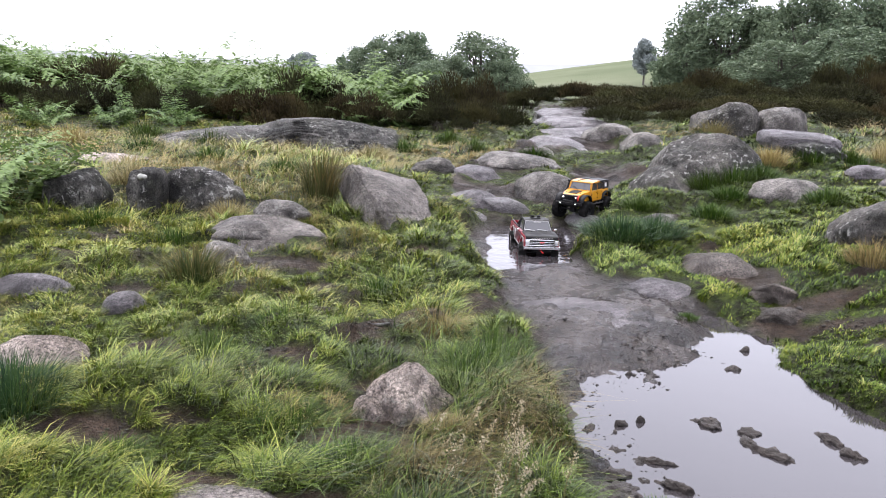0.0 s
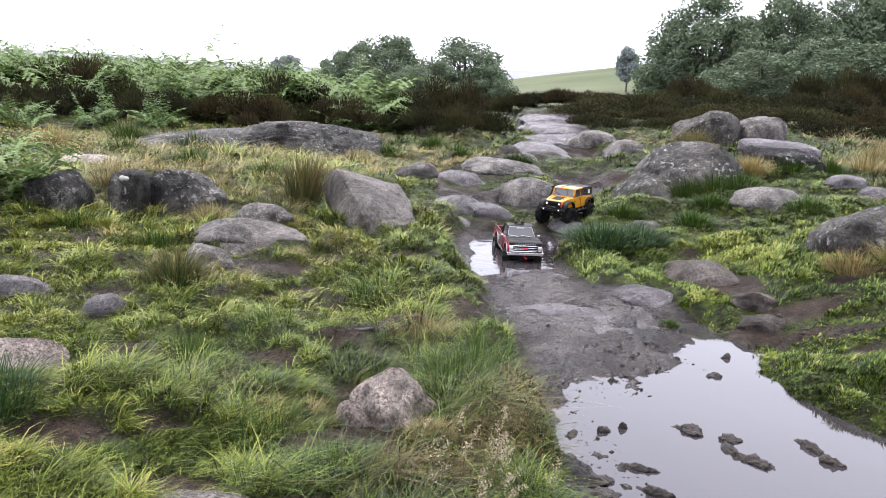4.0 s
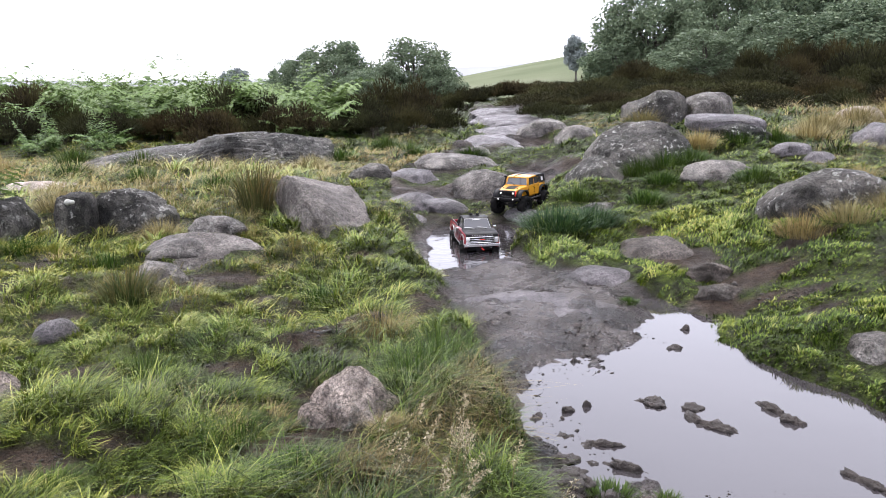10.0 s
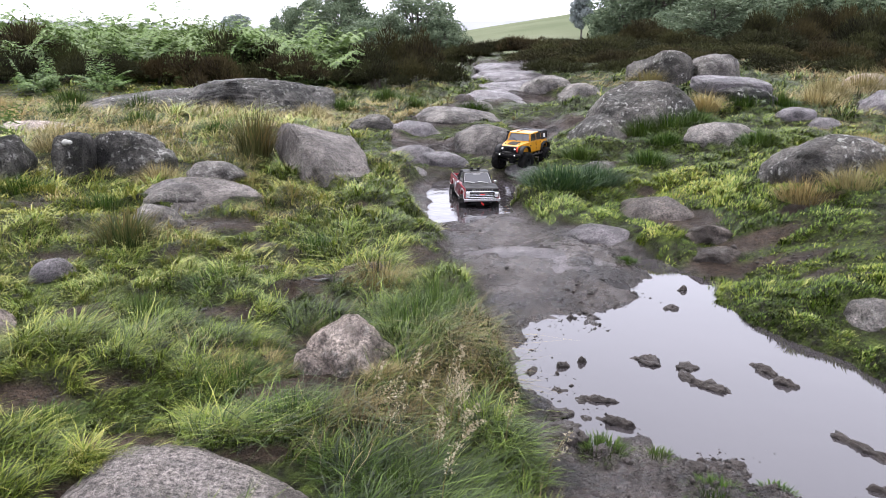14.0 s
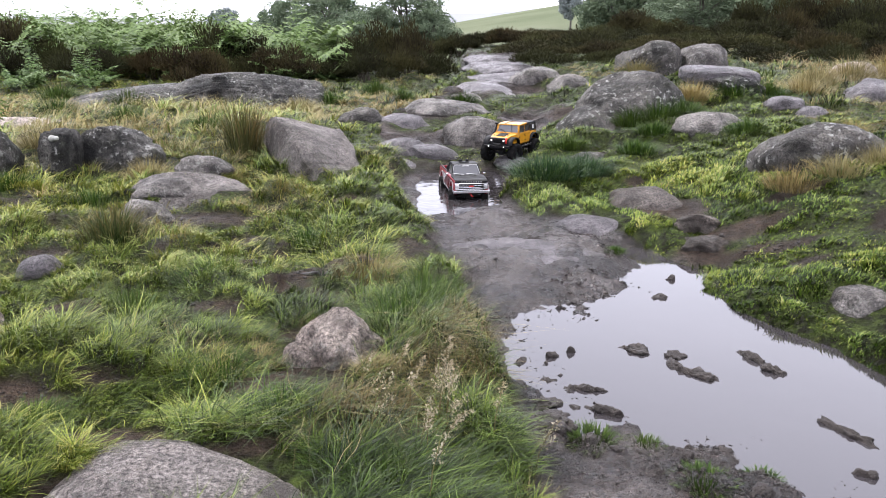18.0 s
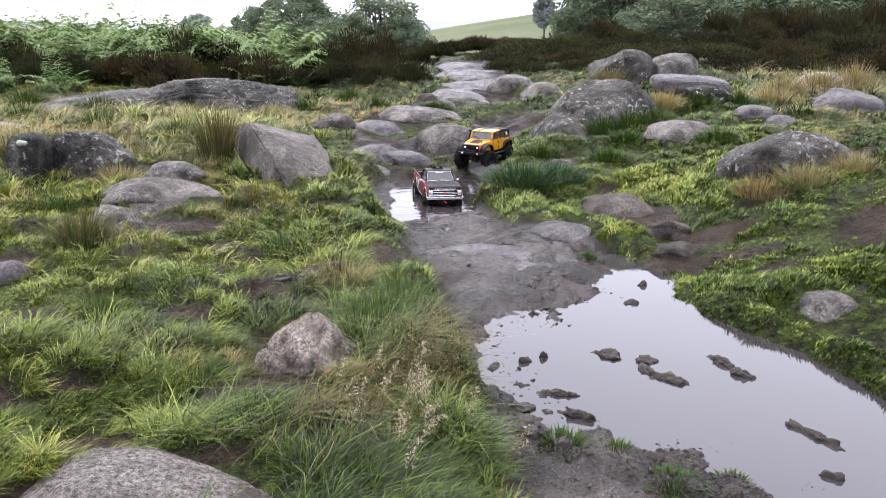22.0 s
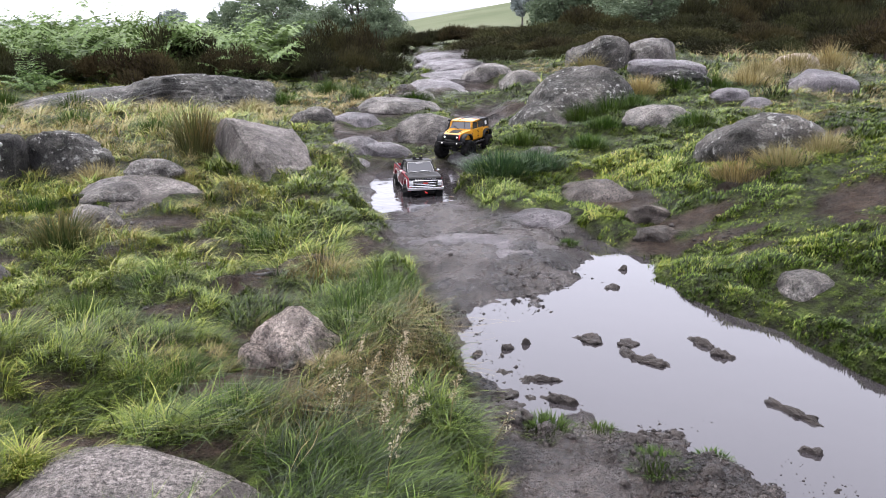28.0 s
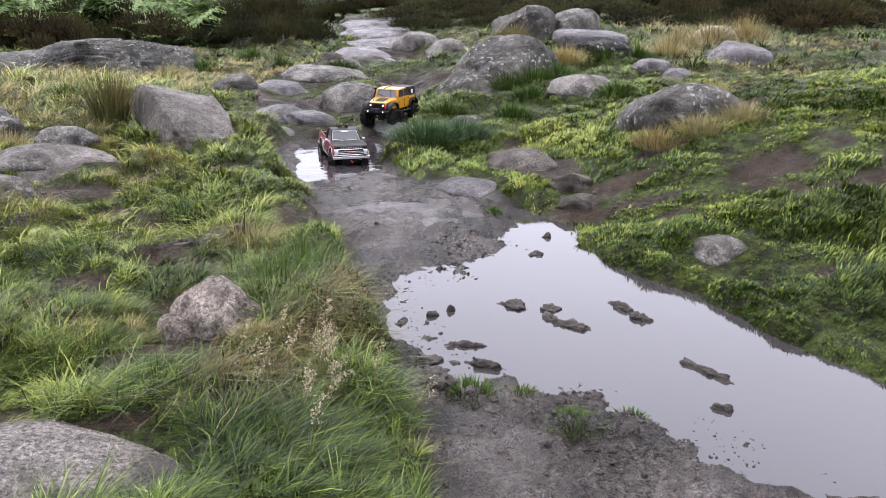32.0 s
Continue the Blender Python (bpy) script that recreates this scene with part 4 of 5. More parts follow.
def stem_mesh(seed, count):
    rng = np.random.RandomState(seed)
    ang = rng.uniform(0, 2 * np.pi, count)
    root = np.stack([rng.normal(0, 0.12, count), rng.normal(0, 0.12, count), np.full(count, -0.06)], -1)
    v, f, along = strands(root, ang, rng.uniform(0.25, 0.6, count), rng.uniform(0.05, 0.85, count), np.full(count, 0.014), rng)
    return fast_mesh("stems", v, f, along=along)


HEATHER = leafy("heather_sprigs", [(0.0, (0.010, 0.0085, 0.006)), (0.6, (0.018, 0.0158, 0.010)), (1.0, (0.032, 0.031, 0.017))],
                (0.045, 0.045, 0.02), 2.2, 0.85, 0.25)
tinted = HEATHER.node_tree
shade = tinted.nodes.new("ShaderNodeValToRGB")
which_bush = tinted.nodes.new("ShaderNodeObjectInfo")
tinted.links.new(which_bush.outputs["Random"], shade.inputs["Fac"])
for k, c in enumerate(((0.6, 0.7, 0.5, 1), (1.7, 1.2, 0.95, 1))):
    shade.color_ramp.elements[k].color = c
olive = shade.color_ramp.elements.new(0.45)
olive.color = (1.3, 1.5, 0.9, 1)
blend = tinted.nodes.new("ShaderNodeMix")
blend.data_type, blend.blend_type = "RGBA", "MULTIPLY"
blend.inputs["Factor"].default_value = 1.0
skin = tinted.nodes["Principled BSDF"].inputs["Base Color"]
tinted.links.new(skin.links[0].from_socket, blend.inputs["A"])
tinted.links.new(shade.outputs["Color"], blend.inputs["B"])
tinted.links.new(blend.outputs["Result"], skin)
TWIG = Nodes("heather_twigs", 0.8).colour((0.03, 0.02, 0.014)).mat
HEATH_MESHES = [(heather_mesh(300 + k, 4000), stem_mesh(330 + k, 40)) for k in range(5)]
heath_rng = random.Random(7)


def heather(x, y, size, tall, group):
    base = new("heather_bush")
    foliage, stems = HEATH_MESHES[heath_rng.randrange(5)]
    base.matrix_world = pose(x, y, float(ground_z(x, y)) - 0.02, 0, 0, heath_rng.uniform(0, 360)) @ Matrix.Diagonal((size, size, tall, 1))
    part("foliage", foliage, HEATHER, base)
    tagged(part("twig_mass", stems, TWIG, base, "bare dark twigs"), kind="stuff")
    return tagged(base, "dark brown heather bush with olive shoots", "heather", group)


# the slope's crest seen from the path: bearing in degrees, rise per metre over eye height
CREST = ([8, 10.5, 13.7, 19, 22, 27, 30, 36, 50], [-0.02, -0.008, 0.006, 0.016, 0.02, 0.03, 0.042, 0.06, 0.07])
for row in range(7):
    for col in range(10):
        hx = 2.0 + 0.6 * col + 0.16 * row + heath_rng.uniform(-0.3, 0.3)
        hy = 8.35 + 0.95 * row - 0.08 * col + heath_rng.uniform(-0.4, 0.35) + (0.9 if col < 1 else 0)
        crest = float(np.interp(math.degrees(math.atan2(hx, hy)), *CREST))
        front = -0.03 + 0.35 * max(crest, 0)
        rise = front + (crest - front) * (row / 6) ** 0.8 + heath_rng.uniform(-0.024, 0.008)
        tall = 0.83 + rise * math.hypot(hx, hy) - float(ground_z(hx, hy))
        heather(hx, hy, heath_rng.uniform(0.45, 0.8), max(0.28, tall * 1.24), "heather slope")
for col in range(14):
    heather(-6.2 + 0.47 * col + heath_rng.uniform(-0.15, 0.15), 9.1 + 0.02 * col + heath_rng.uniform(-0.2, 0.3), heath_rng.uniform(0.42, 0.62), heath_rng.uniform(0.38, 0.62), "heather below the bracken")
for hx, hy, s, h in ((-1.6, 10.0, 0.7, 0.85), (-4.4, 10.3, 0.9, 0.8), (0.1, 10.9, 0.7, 0.75), (0.35, 9.6, 0.45, 0.5), (0.75, 9.9, 0.4, 0.42), (-0.1, 9.9, 0.5, 0.6), (0.5, 10.6, 0.5, 0.8), (5.1, 6.9, 0.5, 0.45), (5.6, 7.4, 0.5, 0.5)):
    heather(hx, hy, s, h, "heather by the path")


for col in range(9):
    hx, hy = 1.35 + 0.25 * col, 14.2 + heath_rng.uniform(-0.5, 0.8)
    heather(hx, hy, heath_rng.uniform(0.4, 0.6), 0.83 + heath_rng.uniform(-0.008, 0.004) * hy - float(ground_z(hx, hy)), "heather by the path")


# bracken: arching fronds with paired leaflets
def frond_arrays(length, rng, pairs=15):
    verts, faces = [], []

    def tri(a, b, c):
        k = len(verts)
        verts.extend((a, b, c))
        faces.append((k, k + 1, k + 2))

    arch = rng.uniform(0.25, 0.75)
    spine = []
    for k in range(pairs + 2):
        s = k / (pairs + 1)
        spine.append(Vector((0, length * (0.62 * s + 0.25 * arch * s * s), length * (1.05 * s - 0.85 * arch * s * s))))
    for k in range(pairs + 1):
        a, b = spine[k], spine[k + 1]
        w = Vector((0.006 * length * (1.3 - k / pairs), 0, 0))
        tri(a - w, a + w, b)
    for k in range(3, pairs + 1):
        s = (k - 3) / (pairs - 2)
        reach = length * 0.34 * (1 - s) ** 0.8 + 0.02
        for hand in (-1, 1):
            a = spine[k]
            tip = a + Vector((hand * reach, 0.35 * reach, rng.uniform(-0.6, 0.25) * reach))
            leaf = 0.17 * reach + 0.009
            steps = 7
            for j in range(steps):
                u = (j + 0.5) / steps
                p = a.lerp(tip, u)
                half = (tip - a) * (0.5 / steps) * 1.15
                q = leaf * (1 - 0.7 * u)
                for sgn in (-1, 1):
                    tri(p - half, p + half, p + Vector((hand * q * 0.35, sgn * q * 1.3, rng.uniform(-0.9, 0.6) * q)))
    return np.array([v[:] for v in verts]), np.array(faces)


def frond_mesh(seed):
    v, f = frond_arrays(1.0, np.random.RandomState(seed))
    return fast_mesh("frond", v, f, False)


BRACKEN = leafy("bracken_leaf", [(0.0, (0.022, 0.042, 0.014)), (0.5, (0.085, 0.14, 0.04)), (1.0, (0.16, 0.225, 0.075))], (0.13, 0.18, 0.055), 0.6, 0.5, 0.2)
YOUNG = leafy("young_bracken_leaf", [(0.0, (0.07, 0.1, 0.02)), (1.0, (0.24, 0.28, 0.06))], (0.2, 0.22, 0.05), 0.6, 0.5, 0.25)
FRONDS = [frond_mesh(400 + k) for k in range(6)]


def bracken(x, y, size, group, label="green bracken fern with arching fronds", leaf_skin=BRACKEN):
    base = new("bracken")
    base.location = (x, y, float(ground_z(x, y)) - 0.02)
    for k in range(12):
        leaf = part("frond", FRONDS[heath_rng.randrange(6)], leaf_skin, base)
        s = size * heath_rng.uniform(0.5, 0.95)
        leaf.matrix_local = Matrix.LocRotScale((heath_rng.gauss(0, 0.1) * size, heath_rng.gauss(0, 0.1) * size, 0),
                                               Euler((heath_rng.uniform(-0.35, 0.3), heath_rng.uniform(-0.2, 0.2), heath_rng.uniform(0, 6.28))), (s, s, s))
    return tagged(base, label, "fern", group)


for row in range(5):
    for col in range(13):
        bracken(-8.0 + 0.62 * col + heath_rng.uniform(-0.25, 0.25) - 0.3 * row, 9.9 + 0.75 * row + heath_rng.uniform(-0.3, 0.3), heath_rng.uniform(0.95, 1.3) + 0.05 * row, "bracken bank")
for bx, by, s in ((-3.3, 8.3, 0.5), (-2.75, 8.6, 0.5), (-3.9, 8.0, 0.55), (-0.9, 9.5, 0.55), (-0.45, 9.6, 0.5)):
    bracken(bx, by, s, "bracken before the heather", "young yellowish bracken fern by the heather", YOUNG)
bracken(-2.1, 3.45, 0.75, "bracken over the boulder", "bracken fern overhanging a dark boulder")
bracken(-2.05, 3.85, 0.7, "bracken over the boulder", "bracken fern overhanging a dark boulder")
bracken(-2.0, 2.95, 0.5, "bracken over the boulder", "bracken fern overhanging a dark boulder")


# trees
def tree_meshes(seed, clusters, leaves, leaf, narrow=1.0):
    """A broadleaf tree one unit high: trunk with limbs, and a crown of leaf sprays."""
    rng = np.random.RandomState(seed)
    tv, tf = tube([(0, 0, -0.05), (0.01, 0, 0.15), (0.02, 0.01, 0.35), (0.0, 0.02, 0.6), (0, 0, 0.85)], [0.03, 0.024, 0.02, 0.012, 0.004])
    centres = []
    for k in range(clusters):
        u = rng.normal(0, 1, 3)
        u /= np.linalg.norm(u)
        r = rng.uniform(0.3, 1.0) ** 0.6
        c = np.array([u[0] * 0.42 * narrow, u[1] * 0.42 * narrow, u[2] * 0.36]) * r + (0, 0, 0.56)
        c[:2] *= 1.1 - 0.35 * max(0, c[2] - 0.5) / 0.5
        centres.append(c)
        if k % 4 == 0:
            s = np.array([0, 0, rng.uniform(0.15, 0.5)])
            limb = [tuple(s), tuple(s * 0.5 + c * 0.5 + (0, 0, 0.02)), tuple(c)]
            v, f = tube(limb, [0.012, 0.007, 0.003], 5)
            tf += [tuple(i + len(tv) for i in q) for q in f]
            tv += v
    centres = np.array(centres)
    which = np.repeat(np.arange(clusters), leaves)
    n = len(which)
    size = rng.uniform(0.065, 0.115, clusters)
    off = rng.normal(0, 1, (n, 3))
    off *= (rng.uniform(0.3, 1.0, n) ** 0.5 / np.linalg.norm(off, axis=1))[:, None] * np.array([1.2, 1.2, 0.75]) * size[which][:, None]
    p = centres[which] + off
    u = rng.normal(0, 1, (n, 3)) * (1, 1, 0.5)
    u /= np.linalg.norm(u, axis=1)[:, None]
    w = np.cross(u, rng.normal(0, 1, (n, 3)))
    w /= np.linalg.norm(w, axis=1)[:, None]
    s = leaf * rng.uniform(0.6, 1.3, n)[:, None]
    tri = np.stack([p - u * s, p + w * s * 0.75, p + u * s], 1).reshape(-1, 3)
    return fast_mesh("trunk", tv, tf), fast_mesh("crown", tri, np.arange(3 * n).reshape(-1, 3), False)


BARK = Nodes("bark", 0.85)
BARK.colour(BARK.ramp(BARK.noise(6.0, 5.0), (0.3, (0.03, 0.026, 0.02)), (0.7, (0.1, 0.09, 0.075))))
# oak greens lightened and greyed: thin mist is put into the leaf colour
OAK = leafy("hazed_oak_leaves", [(0.0, (0.045, 0.067, 0.041)), (0.5, (0.098, 0.134, 0.08)), (1.0, (0.155, 0.19, 0.115))], (0.12, 0.15, 0.095), 0.25, 0.5, 0.25)
# far trees: the mist before them is painted as pale grey leaves
MISTY = leafy("mist_tinted_leaves", [(0.0, (0.14, 0.165, 0.16)), (1.0, (0.23, 0.255, 0.25))], (0.19, 0.215, 0.21), 0.25, 0.6, 0.2)
TREES = [tree_meshes(500 + k, 115, 140, 0.0185) for k in range(4)]
TREE_FAR = tree_meshes(520, 60, 110, 0.034, 0.6)


def tree(x, y, top, wide, kind, label, leaf=OAK, drop=0.3):
    base = new("tree")
    z = float(ground_z(x, y)) - drop
    base.matrix_world = pose(x, y, z, 0, 0, heath_rng.uniform(0, 360)) @ Matrix.Diagonal((wide, wide, top - z, 1))
    trunk, crown = kind
    part("trunk", trunk, BARK.mat, base)
    part("crown", crown, leaf, base)
    return tagged(base, label, "tree", "scrub trees behind the heath")


def on_view(bearing, far, slope):
    """A place far off by its bearing from the plan's origin and how steeply it rises from eye height."""
    b = radians(bearing)
    return far * math.sin(b), far * math.cos(b), 0.83 + far * slope * (1.22 if far < 50 else 1.0)


for bearing, far, slope, wide, k in ((-2.5, 28, 0.047, 2.9, 0), (-4.6, 30, 0.036, 2.4, 1), (2.5, 25, 0.046, 2.9, 2), (0.6, 24, 0.022, 2.0, 3), (-6.0, 31, 0.026, 2.2, 1), (4.4, 24, 0.022, 1.7, 0), (-0.6, 22, 0.016, 2.0, 2)):
    tx, ty, top = on_view(bearing, far, slope)
    tree(tx, ty, top, wide, TREES[k], "low green scrub oak tree beyond the heather")
for bearing, far, slope, wide, k in ((16.4, 30, 0.062, 3.0, 0), (18.6, 30, 0.10, 4.2, 1), (21.2, 31, 0.078, 3.4, 2), (23.2, 29, 0.102, 3.6, 3), (25.4, 31, 0.083, 3.4, 0), (27.2, 30, 0.11, 4.2, 1), (29.4, 29, 0.10, 3.6, 2),
                                     (31.8, 30, 0.133, 5.0, 3), (34.9, 30, 0.14, 5.2, 0), (38.4, 30, 0.145, 5.5, 1), (42, 30, 0.15, 5.5, 2), (46, 30, 0.15, 5.5, 3), (22, 24, 0.045, 3.2, 2), (26.5, 24, 0.06, 3.4, 1), (31, 24, 0.07, 3.6, 0), (36, 24, 0.08, 3.8, 3)):
    tx, ty, top = on_view(bearing, far, slope)
    tree(tx, ty, top, wide, TREES[k], "dense green oak tree behind the heather slope")
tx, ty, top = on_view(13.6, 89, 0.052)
tree(tx, ty, top, 4.2, TREE_FAR, "small lone tree on the hillside, leaves tinted pale for mist", MISTY, 0.1)
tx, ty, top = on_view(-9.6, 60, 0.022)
tree(tx, ty, top, 4.0, TREE_FAR, "small tree over the bracken, leaves tinted pale for mist", MISTY, 0.3)

# the farthest ridge, its mist painted in as an even pale grey
ridge_x = np.linspace(-900, 900, 60)
ridge_top = 6 + 26 * step(-80, 420, ridge_x) + 3 * wave(ridge_x, ridge_x * 0, 77, 90.0)
rv = np.concatenate([np.stack([ridge_x, np.full(60, 900.0), np.full(60, -20.0)], -1), np.stack([ridge_x, np.full(60, 960.0), ridge_top], -1)])
rk = np.arange(59)
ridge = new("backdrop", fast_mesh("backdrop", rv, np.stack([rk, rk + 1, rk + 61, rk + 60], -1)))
MIST = Nodes("mist_tinted_ridge", 1.0, 0.0)
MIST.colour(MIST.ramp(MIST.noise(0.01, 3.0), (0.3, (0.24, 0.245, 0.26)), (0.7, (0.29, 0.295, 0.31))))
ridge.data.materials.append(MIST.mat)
tagged(ridge, "far hill coloured a pale misty grey", "hill", kind="structure")


# ---- the two radio-controlled model cars; x ahead, y to their left, z up ----
def shaped(verts, faces, bevel=0.0, smooth=True, name="part"):
    bm = bmesh.new()
    vs = [bm.verts.new(v) for v in verts]
    for f in faces:
        bm.faces.new([vs[i] for i in f])
    bmesh.ops.recalc_face_normals(bm, faces=bm.faces)
    if bevel:
        bmesh.ops.bevel(bm, geom=list(bm.edges), offset=bevel, segments=2, affect="EDGES", profile=0.7, clamp_overlap=True)
    me = bpy.data.meshes.new(name)
    bm.to_mesh(me)
    bm.free()
    if smooth:
        me.polygons.foreach_set("use_smooth", np.full(len(me.polygons), bevel == 0 and len(faces) > 12))
    return me


def slab(outline, y0, y1, bevel=0.0, lean=None):
    """A side outline of (x, z) drawn out from y0 to y1. lean(z): how far its sides come in."""
    n = len(outline)
    tuck = lean or (lambda z: 0.0)
    verts = []
    for y in (y0, y1):
        for x, z in outline:
            verts.append((x, y - math.copysign(tuck(z), y) if y else y, z))
    faces = [tuple(range(n - 1, -1, -1)), tuple(range(n, 2 * n))]
    faces += [(k, (k + 1) % n, n + (k + 1) % n, n + k) for k in range(n)]
    return shaped(verts, faces, bevel)


def block(x0, x1, y0, y1, z0, z1, bevel=0.002):
    return slab([(x0, z0), (x1, z0), (x1, z1), (x0, z1)], y0, y1, bevel)


def sheet(corners, thick=0.0015):
    """A pane through four corners."""
    a, b, c, d = (Vector(v) for v in corners)
    n = (b - a).cross(d - a).normalized() * thick
    return shaped([tuple(v) for v in (a, b, c, d, a + n, b + n, c + n, d + n)],
                  [(3, 2, 1, 0), (4, 5, 6, 7), (0, 1, 5, 4), (1, 2, 6, 5), (2, 3, 7, 6), (3, 0, 4, 7)])


def rod(points, radius, sides=8):
    """A bar through points."""
    verts, faces = [], []
    pts = [Vector(p) for p in points]
    for k, p in enumerate(pts):
        way = (pts[min(k + 1, len(pts) - 1)] - pts[max(k - 1, 0)]).normalized()
        u = way.cross(Vector((0.31, 0.2, 0.93))).normalized()
        v = way.cross(u)
        for j in range(sides):
            a = 2 * math.pi * j / sides
            verts.append(tuple(p + radius * (math.cos(a) * u + math.sin(a) * v)))
        if k:
            for j in range(sides):
                a, b = (k - 1) * sides + j, (k - 1) * sides + (j + 1) % sides
                faces.append((a, b, b + sides, a + sides))
    faces += [tuple(range(sides - 1, -1, -1)), tuple(range(len(verts) - sides, len(verts)))]
    return shaped(verts, faces)


def lathe(profile, segments=36, lug=0.0):
    """A ring round the y axis from (radius, y) points; lug: height of the tread blocks."""
    verts, faces = [], []
    m = len(profile)
    for k in range(segments):
        a = 2 * math.pi * k / segments
        for j, (r, y) in enumerate(profile):
            if lug and 2 <= j <= m - 3:
                r += lug if (k // 2 + (j > m // 2)) % 2 else -lug
            verts.append((r * math.cos(a), y, r * math.sin(a)))
    for k in range(segments):
        for j in range(m - 1):
            a, b = k * m + j, ((k + 1) % segments) * m + j
            faces.append((a, b, b + 1, a + 1))
    return shaped(verts, faces)


def arch(cx, cz, r, n=9):
    """Points of a wheel arch from front to back, underneath open."""
    return [(cx + r * math.cos(math.pi * k / (n - 1)), cz + r * math.sin(math.pi * k / (n - 1))) for k in range(n)]


def paint(name, c, rough=0.3, metal=0.0, coat=0.0, dirt=0.25, sheen=0.25):
    m = Nodes(name, rough, sheen)
    dust = m.ramp(m.noise(60.0, 5.0, 0.7), (0.5, 0.0), (0.75, dirt))
    m.colour(m.mix(dust, c, (0.09, 0.075, 0.06)))
    m.bsdf.inputs["Metallic"].default_value = metal
    m.bsdf.inputs["Coat Weight"].default_value = coat
    m.rough(m.ramp(m.noise(25.0, 3.0), (0.3, rough * 0.8), (0.7, min(1.0, rough * 1.4))))
    return m.mat


RED = paint("red_paint", (0.2, 0.010, 0.017), 0.3, 0.0, 0.5)
YELLOW = paint("yellow_paint", (0.42, 0.19, 0.008), 0.38, 0.0, 0.3)
BLACK = paint("satin_black", (0.007, 0.007, 0.008), 0.45, 0.0, 0.0, 0.2, 0.12)
TRIM = paint("white_trim", (0.45, 0.44, 0.43), 0.4, 0.0, 0.0, 0.1)
CHROME = paint("chrome", (0.7, 0.7, 0.7), 0.16, 1.0, 0.0, 0.1)
SILVER = paint("silver_rim", (0.5, 0.49, 0.47), 0.35, 0.7)
RUBBER = paint("wet_rubber", (0.005, 0.005, 0.005), 0.7, 0.0, 0.0, 0.12, 0.08)
REDBIT = paint("red_plastic", (0.5, 0.02, 0.015), 0.4)
PANE = paint("tinted_pane", (0.06, 0.06, 0.062), 0.06, 0.0, 0.0, 0.0, 0.6)
DARKPANE = paint("dark_pane", (0.03, 0.027, 0.025), 0.08, 0.0, 0.0, 0.0)
LENS = paint("headlight_lens", (0.5, 0.5, 0.5), 0.1, 0.3)
LIT = Nodes("lit_lamp", 0.3)
LIT.colour((0.9, 0.9, 0.88))
LIT.bsdf.inputs["Emission Color"].default_value = (1, 0.97, 0.9, 1)
LIT.bsdf.inputs["Emission Strength"].default_value = 0.35
LIT = LIT.mat


def wheel_meshes(radius, width, rim):
    w = width / 2
    tyre = lathe([(rim, -w * 0.75), (rim + 0.006, -w * 0.95), (radius - 0.008, -w), (radius - 0.0015, -w * 0.8), (radius, -w * 0.4), (radius, 0), (radius, w * 0.4), (radius - 0.0015, w * 0.8), (radius - 0.008, w), (rim + 0.006, w * 0.95), (rim, w * 0.75)], 48, 0.0022)
    disc = lathe([(0.002, -w * 0.45), (0.006, -w * 0.5), (0.009, -w * 0.4), (rim * 0.5, -w * 0.3), (rim * 0.78, -w * 0.35), (rim * 0.8, -w * 0.75), (rim, -w * 0.8), (rim, w * 0.8), (rim * 0.8, w * 0.75), (rim * 0.78, w * 0.35), (rim * 0.5, w * 0.3), (0.009, w * 0.4), (0.006, w * 0.5), (0.002, w * 0.45)], 24)
    return tyre, disc


def wheels(car, radius, width, rim, half_base, half_track, rim_material, steer):
    tyre, disc = wheel_meshes(radius, width, rim)
    for x in (half_base, -half_base):
        for y in (half_track, -half_track):
            hub = part("wheel", disc, rim_material, car)
            hub.matrix_local = pose(x, y, radius, 0, 0, steer if x > 0 else 0)
            part("tyre", tyre, RUBBER, hub, "knobbly wet black rubber tyre")
            for k in range(6):
                a = k * math.pi / 3
                bolt = part("bolt", block(-0.002, 0.002, -width * 0.24, width * 0.24, -0.002, 0.002, 0.0), BLACK, hub)
                bolt.location = (rim * 0.45 * math.cos(a), 0, rim * 0.45 * math.sin(a))
        part("axle", rod([(x, -half_track, radius), (x, half_track, radius)], 0.007), BLACK, car)
        part("differential", block(x - 0.016, x + 0.016, -0.018, 0.018, radius - 0.016, radius + 0.016, 0.005), BLACK, car)
        for y in (0.05, -0.05):
            part("shock_absorber", rod([(x * 0.9, y, radius + 0.005), (x * 0.72, y * 0.9, radius + 0.075)], 0.006), BLACK, car)


